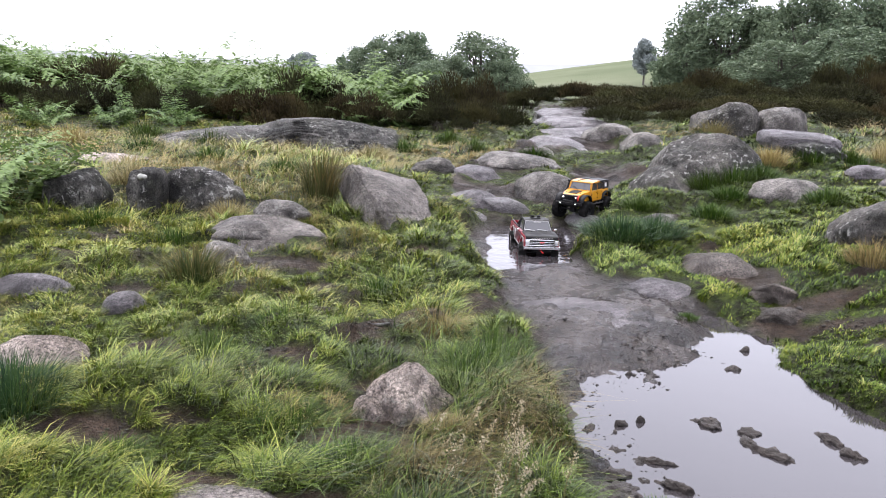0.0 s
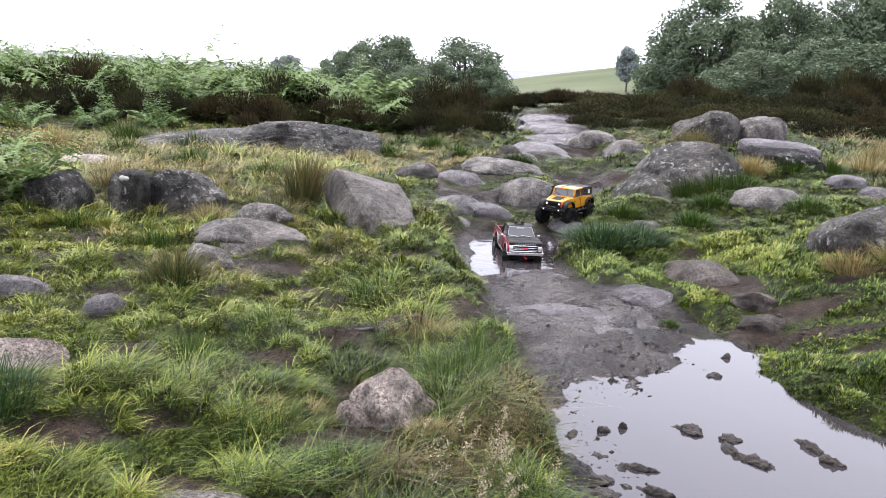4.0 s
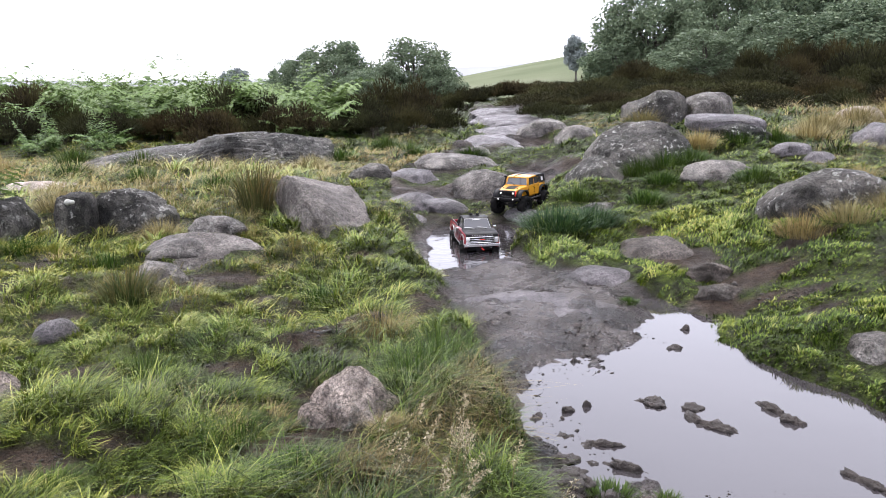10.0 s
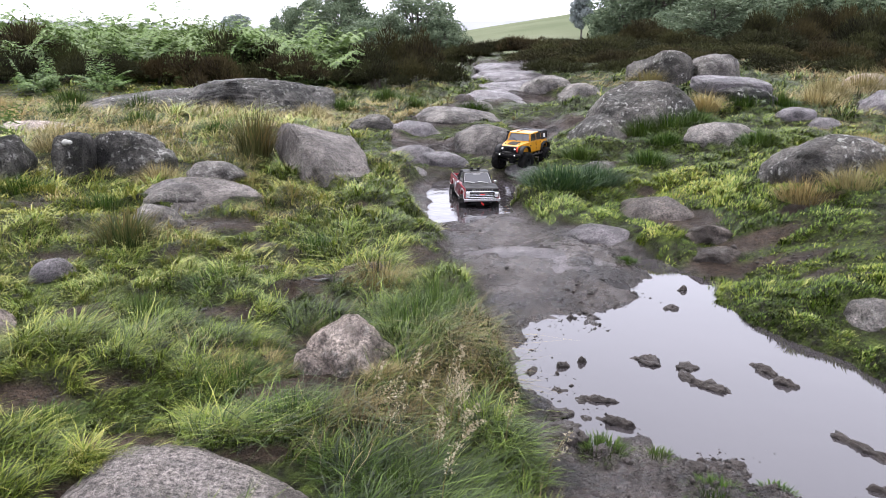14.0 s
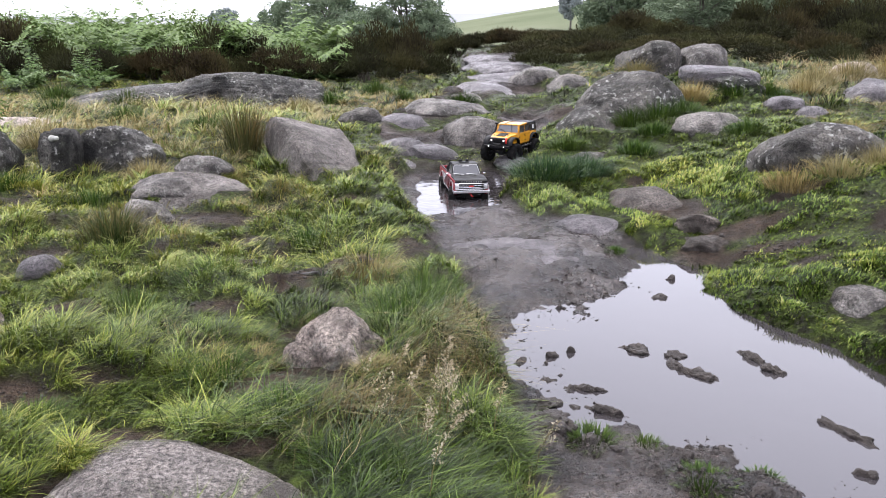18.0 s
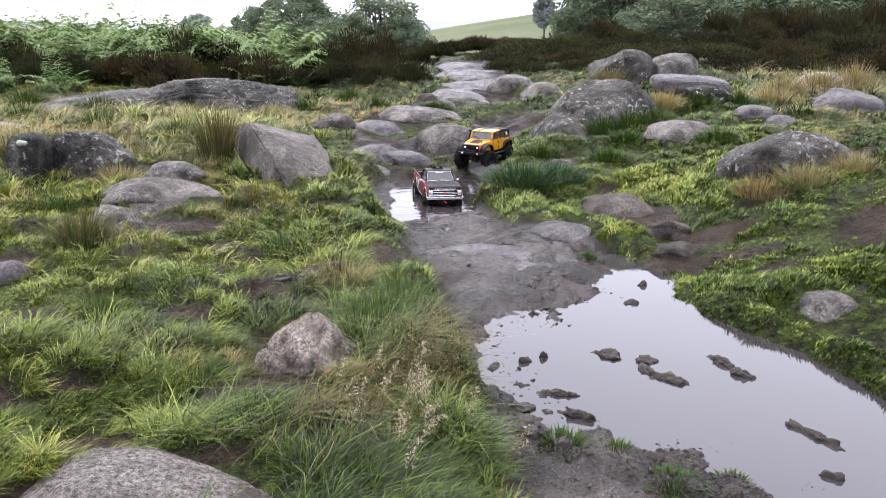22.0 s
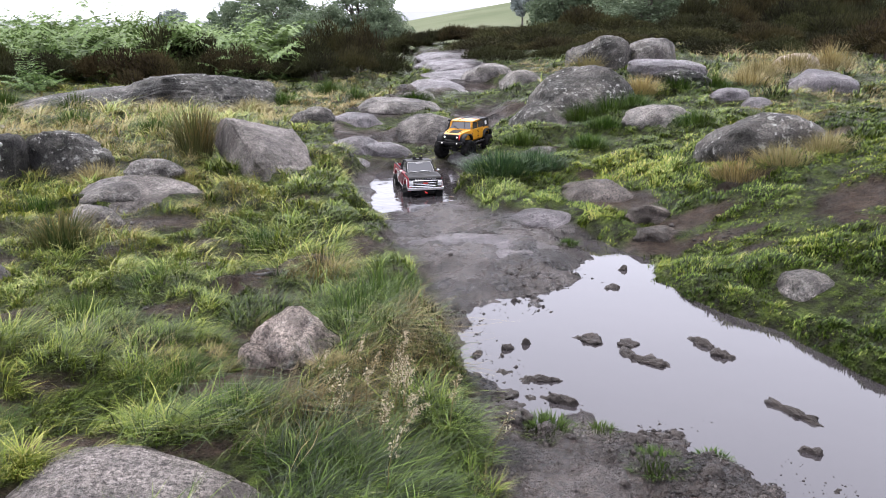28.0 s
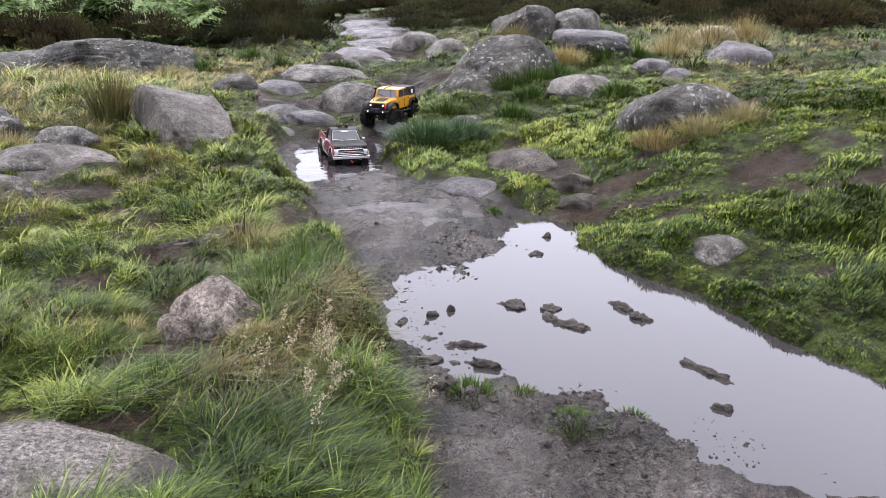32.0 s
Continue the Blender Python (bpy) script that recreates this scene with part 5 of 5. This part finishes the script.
def model_pickup(m):
    car = new("model_pickup_truck")
    wheels(car, 0.053, 0.040, 0.026, 0.157, 0.088, SILVER, -12)
    part("chassis", block(-0.22, 0.2, -0.045, 0.045, 0.062, 0.082), BLACK, car)
    tuck = lambda z: 0.010 * max(0.0, (z - 0.11) / 0.045) ** 2 + 0.006 * max(0.0, (0.1 - z) / 0.03)
    outline = [(0.232, 0.088), (0.226, 0.148), (0.10, 0.153), (-0.262, 0.150), (-0.268, 0.098), (-0.215, 0.085)] + arch(-0.157, 0.075, 0.06)[::-1] + [(-0.09, 0.072), (0.09, 0.072)] + arch(0.157, 0.075, 0.06)[::-1] + [(0.222, 0.082)]
    for y in (1, -1):
        side = part("side_panel", slab(outline, y * 0.080, y * 0.096, 0.0, tuck), RED, car, "glossy red side panel")
        trim = [(-0.262, 0.1), (-0.222, 0.087)] + arch(-0.157, 0.076, 0.0625)[::-1] + [(-0.09, 0.076), (0.09, 0.076)] + arch(0.157, 0.076, 0.0625)[::-1] + [(0.228, 0.09)]
        part("trim_strip", rod([(x, y * (0.0972 - tuck(z)), z) for x, z in trim], 0.0013, 6), TRIM, side, "white trim round the arches")
        part("door_seam", rod([(0.075, y * 0.0955, 0.075), (0.075, y * 0.0955, 0.13), (0.07, y * 0.089, 0.15)], 0.0009, 4), BLACK, side)
        part("door_seam", rod([(-0.035, y * 0.0955, 0.075), (-0.035, y * 0.0955, 0.13), (-0.035, y * 0.089, 0.15)], 0.0009, 4), BLACK, side)
        part("door_handle", block(-0.024, -0.008, y * 0.0975 - 0.002, y * 0.0975 + 0.002, 0.131, 0.135, 0.001), CHROME, side)
        for k in range(4):
            part("decal", block(-0.075, -0.048 - 0.004 * (k % 2), y * 0.0965 - 0.0006, y * 0.0965 + 0.0006, 0.132 - 0.008 * k, 0.137 - 0.008 * k, 0.0), TRIM, side, "plain white sticker bar")
        part("mirror", block(0.058, 0.068, y * 0.103 - 0.008, y * 0.103 + 0.008, 0.152, 0.164, 0.003), CHROME, car)
        part("bed_rail", rod([(-0.258, y * 0.083, 0.1535), (-0.04, y * 0.083, 0.1545)], 0.0045), BLACK, car)
        part("sport_bar", rod([(-0.05, y * 0.066, 0.196), (-0.09, y * 0.07, 0.175), (-0.12, y * 0.074, 0.154)], 0.006), BLACK, car)
        part("rock_slider", rod([(-0.09, y * 0.082, 0.064), (0.09, y * 0.082, 0.064)], 0.005), BLACK, car)
        part("a_pillar", rod([(0.092, y * 0.078, 0.153), (0.048, y * 0.066, 0.205)], 0.0045), BLACK, car)
        part("b_pillar", rod([(-0.036, y * 0.080, 0.152), (-0.036, y * 0.068, 0.205)], 0.007), BLACK, car)
        part("side_window", sheet([(-0.034, y * 0.080, 0.152), (0.09, y * 0.077, 0.152), (0.047, y * 0.066, 0.203), (-0.034, y * 0.068, 0.203)]), PANE, car, "smoky side window")
        lamp = part("headlight", block(0.226, 0.2345, y * 0.077 - 0.012, y * 0.077 + 0.012, 0.108, 0.133, 0.003), CHROME, car)
        glass = part("lens", lathe([(0.0005, 0.003), (0.006, 0.0025), (0.0095, 0.0)], 20), LENS, lamp, "clear round lens")
        glass.matrix_local = pose(0.2348, y * 0.077, 0.122, 0, 0, -90)
        part("turn_signal", block(0.2335, 0.2355, y * 0.077 - 0.009, y * 0.077 + 0.009, 0.1075, 0.1105, 0.0), LENS, lamp)
        part("wiper", rod([(0.098, y * 0.035 + 0.02, 0.158), (0.094, y * 0.035 - 0.012, 0.1625), (0.09, y * 0.035 - 0.035, 0.163)], 0.0018, 6), TRIM, car, "silver wiper arm")
        part("hood_pin", rod([(0.125, y * 0.04, 0.157), (0.125, y * 0.04, 0.164)], 0.003), BLACK, car)
        part("tail_light", block(-0.270, -0.266, y * 0.083 - 0.007, y * 0.083 + 0.007, 0.112, 0.14, 0.001), REDBIT, car)
    hood = [(0.092, 0.152), (0.095, 0.157), (0.16, 0.158), (0.222, 0.154), (0.232, 0.148), (0.232, 0.136), (0.22, 0.13), (0.10, 0.14)]
    bonnet = part("hood", slab(hood, 0.088, -0.088, 0.003), BLACK, car, "satin black hood")
    for k in range(9):
        part("letter_bar", block(0.2320, 0.2332, -0.052 + 0.013 * k - 0.003, -0.052 + 0.013 * k + 0.003, 0.142, 0.1455, 0.0), SILVER, bonnet, "plain silver bar")
    part("cowl", block(0.07, 0.1, -0.078, 0.078, 0.14, 0.154), BLACK, car)
    roof = [(-0.046, 0.204), (-0.040, 0.209), (0.0, 0.2125), (0.04, 0.2105), (0.052, 0.2055), (0.048, 0.202), (-0.042, 0.2)]
    part("roof", slab(roof, 0.070, -0.070, 0.002), BLACK, car, "satin black roof")
    part("windshield", sheet([(0.0935, 0.074, 0.155), (0.0495, 0.062, 0.203), (0.0495, -0.062, 0.203), (0.0935, -0.074, 0.155)]), PANE, car, "smoky windscreen")
    part("windshield_trim", rod([(0.0955, 0.075, 0.1555), (0.0515, 0.063, 0.2035), (0.0515, -0.063, 0.2035), (0.0955, -0.075, 0.1555), (0.0955, 0.075, 0.1555)], 0.0016, 6), TRIM, car, "white trim round the windscreen")
    part("sticker", sheet([(0.0575, 0.02, 0.197), (0.055, 0.02, 0.2), (0.055, -0.02, 0.2), (0.0575, -0.02, 0.197)]), TRIM, car, "plain white sticker")
    part("rear_window", sheet([(-0.040, 0.06, 0.16), (-0.040, -0.06, 0.16), (-0.040, -0.055, 0.198), (-0.040, 0.055, 0.198)]), PANE, car)
    part("cab_back", block(-0.045, -0.036, -0.08, 0.08, 0.09, 0.158, 0.001), BLACK, car)
    part("bed_floor", block(-0.262, -0.04, -0.08, 0.08, 0.105, 0.112), BLACK, car)
    part("tailgate", block(-0.270, -0.262, -0.085, 0.085, 0.1, 0.150), RED, car)
    part("grille_panel", block(0.219, 0.229, -0.09, 0.09, 0.095, 0.137), BLACK, car)
    for z, t in ((0.1345, 0.003), (0.1225, 0.0018), (0.114, 0.0014), (0.105, 0.0028)):
        part("grille_bar", rod([(0.2315, 0.089, z), (0.234, 0.03, z), (0.234, -0.03, z), (0.2315, -0.089, z)], t), CHROME, car)
    part("badge", block(0.2345, 0.237, -0.012, 0.012, 0.119, 0.1235, 0.0008), REDBIT, car, "small red badge")
    part("front_bumper", slab([(0.222, 0.086), (0.24, 0.084), (0.2415, 0.099), (0.224, 0.101)], 0.098, -0.098, 0.003), CHROME, car, "chrome front bumper")
    part("rear_bumper", block(-0.282, -0.27, -0.085, 0.085, 0.09, 0.104), BLACK, car)
    part("tow_hook", rod([(0.24, -0.004, 0.078), (0.25, -0.004, 0.074), (0.25, 0.006, 0.067), (0.24, 0.006, 0.07)], 0.003), REDBIT, car, "red tow hook")
    part("skid_plate", slab([(0.2, 0.07), (0.232, 0.086), (0.228, 0.09), (0.196, 0.078)], 0.06, -0.06, 0.001), BLACK, car)
    pod = part("roof_light", block(-0.008, 0.018, -0.028, 0.028, 0.212, 0.2155, 0.001), BLACK, car, "black roof accessory")
    for y in (0.018, -0.018):
        part("lamp", rod([(0.0, y - 0.008, 0.2205), (0.0, y + 0.008, 0.2205)], 0.0065), BLACK, pod)
    car.matrix_world = m
    return tagged(car, "red and black toy pickup truck wading through a small puddle", "model car")


def model_jeep(m):
    car = new("model_off_roader")
    wheels(car, 0.062, 0.048, 0.027, 0.157, 0.095, BLACK, -10)
    part("chassis", block(-0.2, 0.2, -0.04, 0.04, 0.085, 0.108), BLACK, car)
    tuck = lambda z: 0.007 * max(0.0, (z - 0.18) / 0.07)
    tub = [(0.078, 0.112), (0.078, 0.188), (-0.198, 0.192), (-0.203, 0.132), (-0.2, 0.125)] + arch(-0.157, 0.112, 0.056)[::-1][1:-1] + [(-0.095, 0.112)]
    part("body_tub", slab(tub, 0.083, -0.083, 0.0), YELLOW, car, "yellow body")
    nose = [(0.078, 0.125), (0.078, 0.190), (0.15, 0.184), (0.205, 0.172), (0.212, 0.162), (0.21, 0.125), (0.2, 0.12)]
    verts = []
    for y in (1, -1):
        for x, z in nose:
            verts.append((x, y * (0.083 - 0.20 * max(0, x - 0.078)), z))
    n = len(nose)
    part("hood", shaped(verts, [tuple(range(n - 1, -1, -1)), tuple(range(n, 2 * n))] + [(k, (k + 1) % n, n + (k + 1) % n, n + k) for k in range(n)], 0.003), YELLOW, car, "yellow hood narrowing to the front")
    part("hood_vent", slab([(0.098, 0.187), (0.1, 0.1905), (0.15, 0.1875), (0.182, 0.1805), (0.18, 0.178)], 0.030, -0.030, 0.001), BLACK, car, "matt black vent panel on the hood")
    grille = part("grille", slab([(0.206, 0.118), (0.2155, 0.12), (0.218, 0.168), (0.21, 0.172)], 0.056, -0.056, 0.002), BLACK, car, "black grille")
    for k in range(7):
        part("grille_slot", block(0.2165, 0.2195, -0.024 + 0.008 * k - 0.0018, -0.024 + 0.008 * k + 0.0018, 0.135, 0.156, 0.0), RUBBER, grille)
    for y in (1, -1):
        lamp = part("headlight", lathe([(0.0005, 0.002), (0.003, 0.001), (0.005, -0.001), (0.0056, -0.003)], 20), LIT, car, "lit round headlight")
        lamp.matrix_local = pose(0.226, y * 0.043, 0.154, 0, 0, -90)
        for door, (x0, x1) in (("front_door", (-0.018, 0.07)), ("rear_door", (-0.098, -0.022))):
            d = part(door, slab([(x0, 0.119), (x1, 0.119), (x1, 0.188), (x0, 0.19)], y * 0.0825, y * 0.0855, 0.001), YELLOW, car, "yellow door")
            part("handle", block(x0 + 0.006, x0 + 0.02, y * 0.0868 - 0.0016, y * 0.0868 + 0.0016, 0.174, 0.178, 0.0006), BLACK, d)
            for z in (0.135, 0.163):
                part("hinge", block(x1 - 0.002, x1 + 0.010, y * 0.0868 - 0.002, y * 0.0868 + 0.002, z, z + 0.006, 0.0008), BLACK, d)
        for name, q, mat in (("side_window", [(-0.014, 0.066), (-0.014, 0.05)], DARKPANE), ("side_window", [(-0.094, -0.026), (-0.092, -0.026)], DARKPANE), ("quarter_window", [(-0.192, -0.106), (-0.190, -0.106)], DARKPANE)):
            (a, b), (c, d2) = q
            part(name, sheet([(a, y * 0.0835, 0.195), (b, y * 0.0835, 0.195), (d2, y * 0.0785, 0.24), (c, y * 0.0785, 0.24)]), mat, car, "dark side window")
        part("decal", sheet([(-0.165, y * 0.0848, 0.204), (-0.138, y * 0.0848, 0.204), (-0.138, y * 0.0815, 0.231), (-0.165, y * 0.0815, 0.231)]), TRIM, car, "plain white sticker on the window")
        for x0, x1, x2, x3 in ((0.066, 0.074, 0.062, 0.045), (-0.024, -0.016, -0.016, -0.024), (-0.106, -0.096, -0.096, -0.106), (-0.200, -0.192, -0.190, -0.198)):
            dark = x0 < -0.15
            part("pillar", slab([(x0, 0.186), (x1, 0.186), (x2, 0.246), (x3 if x0 < 0.05 else 0.048, 0.246)], y * 0.072, y * 0.0825, 0.001, tuck), BLACK if dark else YELLOW, car)
        part("window_frame", rod([(-0.198, y * 0.0825, 0.193), (0.07, y * 0.0825, 0.191)], 0.0028), YELLOW, car)
        part("quarter_frame", rod([(-0.198, y * 0.083, 0.193), (-0.196, y * 0.078, 0.243), (-0.1, y * 0.078, 0.243), (-0.1, y * 0.083, 0.193), (-0.198, y * 0.083, 0.193)], 0.004, 6), BLACK, car, "black frame of the rear side window")
        for cx in (0.157, -0.157):
            pts = [(cx + 0.066 * math.cos(a), 0.118 + 0.05 * math.sin(a)) for a in [math.pi * k / 10 for k in range(11)]]
            vv = [(x, y * w, z + dz) for dz in (0.0, 0.006) for w in (0.062, 0.1) for x, z in pts]
            q = len(pts)
            ff = []
            for k in range(q - 1):
                ff += [(k, k + 1, q + k + 1, q + k), (2 * q + k, 3 * q + k, 3 * q + k + 1, 2 * q + k + 1), (q + k, q + k + 1, 3 * q + k + 1, 3 * q + k), (k, 2 * q + k, 2 * q + k + 1, k + 1)]
            ff += [(0, q, 3 * q, 2 * q), (q - 1, 3 * q - 1, 4 * q - 1, 2 * q - 1)]
            part("fender_flare", shaped(vv, ff), BLACK, car, "black plastic fender flare")
        part("rock_slider", rod([(-0.1, y * 0.092, 0.101), (-0.08, y * 0.1, 0.098), (0.08, y * 0.1, 0.098), (0.098, y * 0.092, 0.101)], 0.006), BLACK, car)
        fog = part("fog_light", lathe([(0.0005, 0.002), (0.003, 0.001), (0.0042, -0.002)], 16), LIT, car, "lit fog light")
        fog.matrix_local = pose(0.248, y * 0.052, 0.113, 0, 0, -90)
        part("hood_pin", rod([(0.17, y * 0.048, 0.178), (0.17, y * 0.048, 0.188)], 0.003), BLACK, car)
        part("roof_stud", rod([(-0.11, y * 0.05, 0.25), (-0.11, y * 0.05, 0.259)], 0.003), BLACK, car)
        part("tail_light", block(-0.209, -0.203, y * 0.072 - 0.007, y * 0.072 + 0.007, 0.15, 0.172, 0.001), REDBIT, car)
    roof = [(0.048, 0.2435), (0.046, 0.249), (0.0, 0.253), (-0.06, 0.254), (-0.06, 0.243)]
    part("roof", slab(roof, 0.079, -0.079, 0.002), YELLOW, car, "yellow front roof")
    part("rear_roof", slab([(-0.06, 0.2545), (-0.06, 0.243), (-0.2, 0.241), (-0.2, 0.2515)], 0.079, -0.079, 0.002), BLACK, car, "grey-black rear roof panel")
    part("roof_rib", rod([(0.048, -0.03, 0.2505), (0.0, -0.03, 0.255), (-0.2, -0.03, 0.2555)], 0.0022), BLACK, car)
    part("windshield", sheet([(0.0755, 0.074, 0.192), (0.0505, 0.07, 0.242), (0.0505, -0.07, 0.242), (0.0755, -0.074, 0.192)]), PANE, car, "clear greyish windscreen")
    part("windshield_frame", rod([(0.078, 0.077, 0.191), (0.052, 0.073, 0.245), (0.052, -0.073, 0.245), (0.078, -0.077, 0.191), (0.078, 0.077, 0.191)], 0.0042, 6), YELLOW, car, "yellow windscreen frame")
    part("wiper", rod([(0.083, -0.01, 0.192), (0.074, -0.03, 0.205), (0.071, -0.052, 0.212)], 0.0022, 6), BLACK, car)
    part("cable", rod([(0.055, 0.02, 0.247), (0.068, 0.026, 0.222), (0.085, 0.034, 0.193)], 0.001, 5), BLACK, car)
    part("snorkel", rod([(0.1, -0.086, 0.178), (0.088, -0.09, 0.186), (0.072, -0.088, 0.2), (0.056, -0.083, 0.238), (0.06, -0.083, 0.248)], 0.0065), BLACK, car, "black snorkel up the pillar")
    part("snorkel_head", block(0.05, 0.068, -0.092, -0.074, 0.244, 0.256, 0.003), BLACK, car)
    part("back_panel", block(-0.206, -0.2, -0.08, 0.08, 0.13, 0.245, 0.001), BLACK, car)
    bar = part("front_bumper", slab([(0.215, 0.1), (0.24, 0.102), (0.242, 0.118), (0.216, 0.122)], 0.088, -0.088, 0.003), BLACK, car, "black steel-look bumper")
    part("bull_bar", rod([(0.24, 0.04, 0.119), (0.246, 0.03, 0.135), (0.246, -0.03, 0.135), (0.24, -0.04, 0.119)], 0.0035), BLACK, bar)
    part("winch", rod([(0.226, -0.026, 0.124), (0.226, 0.026, 0.124)], 0.008), BLACK, bar)
    part("skid_plate", slab([(0.19, 0.08), (0.235, 0.1), (0.231, 0.104), (0.188, 0.088)], 0.05, -0.05, 0.001), BLACK, car)
    part("tow_strap", rod([(0.214, 0.058, 0.172), (0.224, 0.06, 0.155), (0.224, 0.06, 0.135)], 0.0045), REDBIT, car, "red tow strap")
    part("rear_bumper", block(-0.222, -0.2, -0.075, 0.075, 0.112, 0.126), BLACK, car)
    for ob in car.children:  # sits low on its springs
        if ob.name.split(".")[0] not in ("wheel", "axle", "differential"):
            ob.matrix_basis = Matrix.Translation((0, 0, 0.008)) @ Matrix.Diagonal((1, 1, 0.9, 1)) @ ob.matrix_basis
    car.matrix_world = m
    return tagged(car, "yellow and black toy off-roader with lit lamps on the rocky path", "model car")


model_pickup(pose(0.48, 3.83, -0.006, 0, 0, -86) @ Matrix.Scale(0.88, 4))
model_jeep(pose(0.84, 4.56, 0.078, 0, 0, -124) @ Matrix.Scale(0.87, 4))


# ---- mud lumps left by tyres in the puddle ----
MUD = Nodes("wet_mud_clods", 0.5, 0.3)
MUD.colour(MUD.ramp(MUD.noise(60.0, 5.0, 0.7), (0.3, (0.012, 0.009, 0.0075)), (0.7, (0.05, 0.04, 0.035))))
MUD.bump((MUD.noise(45.0, 6.0, 0.7), 0.02))


def clod(x, y, wide, deep, yaw, seed, top=0.011):
    co, fa = ICO[4 if wide > 0.03 else 3]
    p = co.copy()
    for k, c in enumerate(co):
        v = Vector((c[0] * wide / 0.022, c[1] * deep / 0.022, c[2])) + Vector((seed * 3.3, 1.7, seed))
        bulge = 0.5 * noise.noise(v) + 0.32 * noise.noise(v * 2.7) + 0.12 * noise.noise(v * 6)
        p[k] = (c[0] * (1 + 0.5 * bulge), c[1] * (1 + 1.3 * bulge), c[2] * (1 + 1.6 * bulge))
    p = p * (wide, deep, 0.014)
    turn = np.array(Euler((0, 0, radians(yaw))).to_matrix())
    p = p @ turn.T
    ob = new("mud_clod", fast_mesh("mud_clod", p, fa))
    ob.location = (x, y, top - 0.014)
    ob.data.materials.append(MUD.mat)
    return tagged(ob, "dark wet clod of mud standing out of the puddle", "mud", "mud clods in the puddle")


for row in ((0.72, 1.88, 0.05, 0.036, -35, 1), (0.81, 1.83, 0.035, 0.03, 20, 2), (0.815, 1.715, 0.075, 0.022, -45, 3), (0.785, 1.775, 0.022, 0.035, 0, 4), (1.0, 1.8, 0.06, 0.018, -70, 5), (1.015, 1.72, 0.04, 0.02, -60, 6),
            (0.93, 2.29, 0.034, 0.02, 10, 7), (1.02, 1.40, 0.085, 0.014, -65, 8), (0.4, 1.58, 0.06, 0.035, 10, 9), (0.39, 1.46, 0.06, 0.04, 30, 10), (1.03, 2.475, 0.02, 0.012, 0, 11), (0.53, 1.65, 0.05, 0.016, -15, 12),
            (0.62, 2.83, 0.05, 0.012, 5, 13), (0.5, 2.86, 0.04, 0.012, -5, 14), (0.74, 2.85, 0.03, 0.01, 0, 15), (0.545, 1.53, 0.06, 0.016, -35, 16), (0.49, 1.85, 0.022, 0.01, 0, 17), (0.96, 1.24, 0.03, 0.012, -30, 18), (0.545, 1.875, 0.016, 0.008, 0, 19)):
    x, y, w, d, a, k = row
    clod(x, y, w * 0.85, d * 0.85, a, k, max(0.011, float(ground_z(x, y)) + 0.007))


clod_rng = random.Random(5)
for k in range(14):
    x, y = clod_rng.uniform(0.37, 0.5), clod_rng.uniform(1.3, 1.85)
    size = clod_rng.uniform(0.008, 0.022)
    clod(x, y, size * 1.3, size, clod_rng.uniform(0, 180), 30 + k, max(0.006, float(ground_z(x, y)) + 0.006))
for k in range(16):
    x, y = clod_rng.uniform(0.45, 0.76), clod_rng.uniform(1.12, 1.36)
    size = clod_rng.uniform(0.008, 0.02)
    clod(x, y, size * 1.5, size, clod_rng.uniform(-40, 20), 60 + k, max(0.006, float(ground_z(x, y)) + 0.004))


# crumbs of earth and grit on the bare ground
rng = np.random.RandomState(811)
n = 120000
d = np.exp(rng.uniform(np.log(1.0), np.log(6.5), n))
a = np.radians(rng.uniform(-35, 45, n))
cx, cy = d * np.sin(a), d * np.cos(a)
ok = (bare_mask(cx, cy) > 0.55) & (fractal(cx, cy, 813, 0.25, 3) + rng.normal(0, 0.3, n) > 0.45) & clear_of_rocks(cx, cy, 1.0)
cx, cy, d = cx[ok][:9000], cy[ok][:9000], d[ok][:9000]
cz = ground_z(cx, cy)
# flecks of mud that lie awash along the puddle's rim
fx, fy = rng.uniform(0.4, 1.5, 30000), rng.uniform(0.95, 2.7, 30000)
awash = inside(fx, fy, POND)
ok = (awash > -0.03) & (awash < 0.11) & (edges(fx, fy)[1] > 0.12) & (fractal(fx, fy, 815, 0.12, 3) - 3.5 * awash + rng.normal(0, 0.12, 30000) > 0.12)
fx, fy = fx[ok][:350], fy[ok][:350]
cx, cy, d = np.append(cx, fx), np.append(cy, fy), np.append(d, np.hypot(fx, fy))
cz = np.append(cz, np.maximum(ground_z(fx, fy), -0.001))
n = len(cx)
octa = np.array([(1, 0, 0), (0, 1, 0), (-1, 0, 0), (0, -1, 0), (0, 0, 1), (0, 0, -1)], float)
size = rng.lognormal(-6.35, 0.5, n)[:, None, None] * np.clip(d / 2, 0.8, 2)[:, None, None]
lump = octa[None] * size * rng.uniform(0.5, 1.5, (n, 6, 1)) * np.array([1.3, 1.3, 0.7]) + rng.normal(0, 0.25, (n, 6, 3)) * size
lump = lump + np.stack([cx, cy, cz + 0.001], -1)[:, None]
tri = np.array([(0, 1, 4), (1, 2, 4), (2, 3, 4), (3, 0, 4), (1, 0, 5), (2, 1, 5), (3, 2, 5), (0, 3, 5)])
crumbs = new("mud_crumbs", fast_mesh("mud_crumbs", lump.reshape(-1, 3), (6 * np.arange(n)[:, None, None] + tri[None]).reshape(-1, 3)))
crumbs.data.materials.append(MUD.mat)
tagged(crumbs, "crumbs of wet earth and grit on the mud", "mud", kind="stuff")
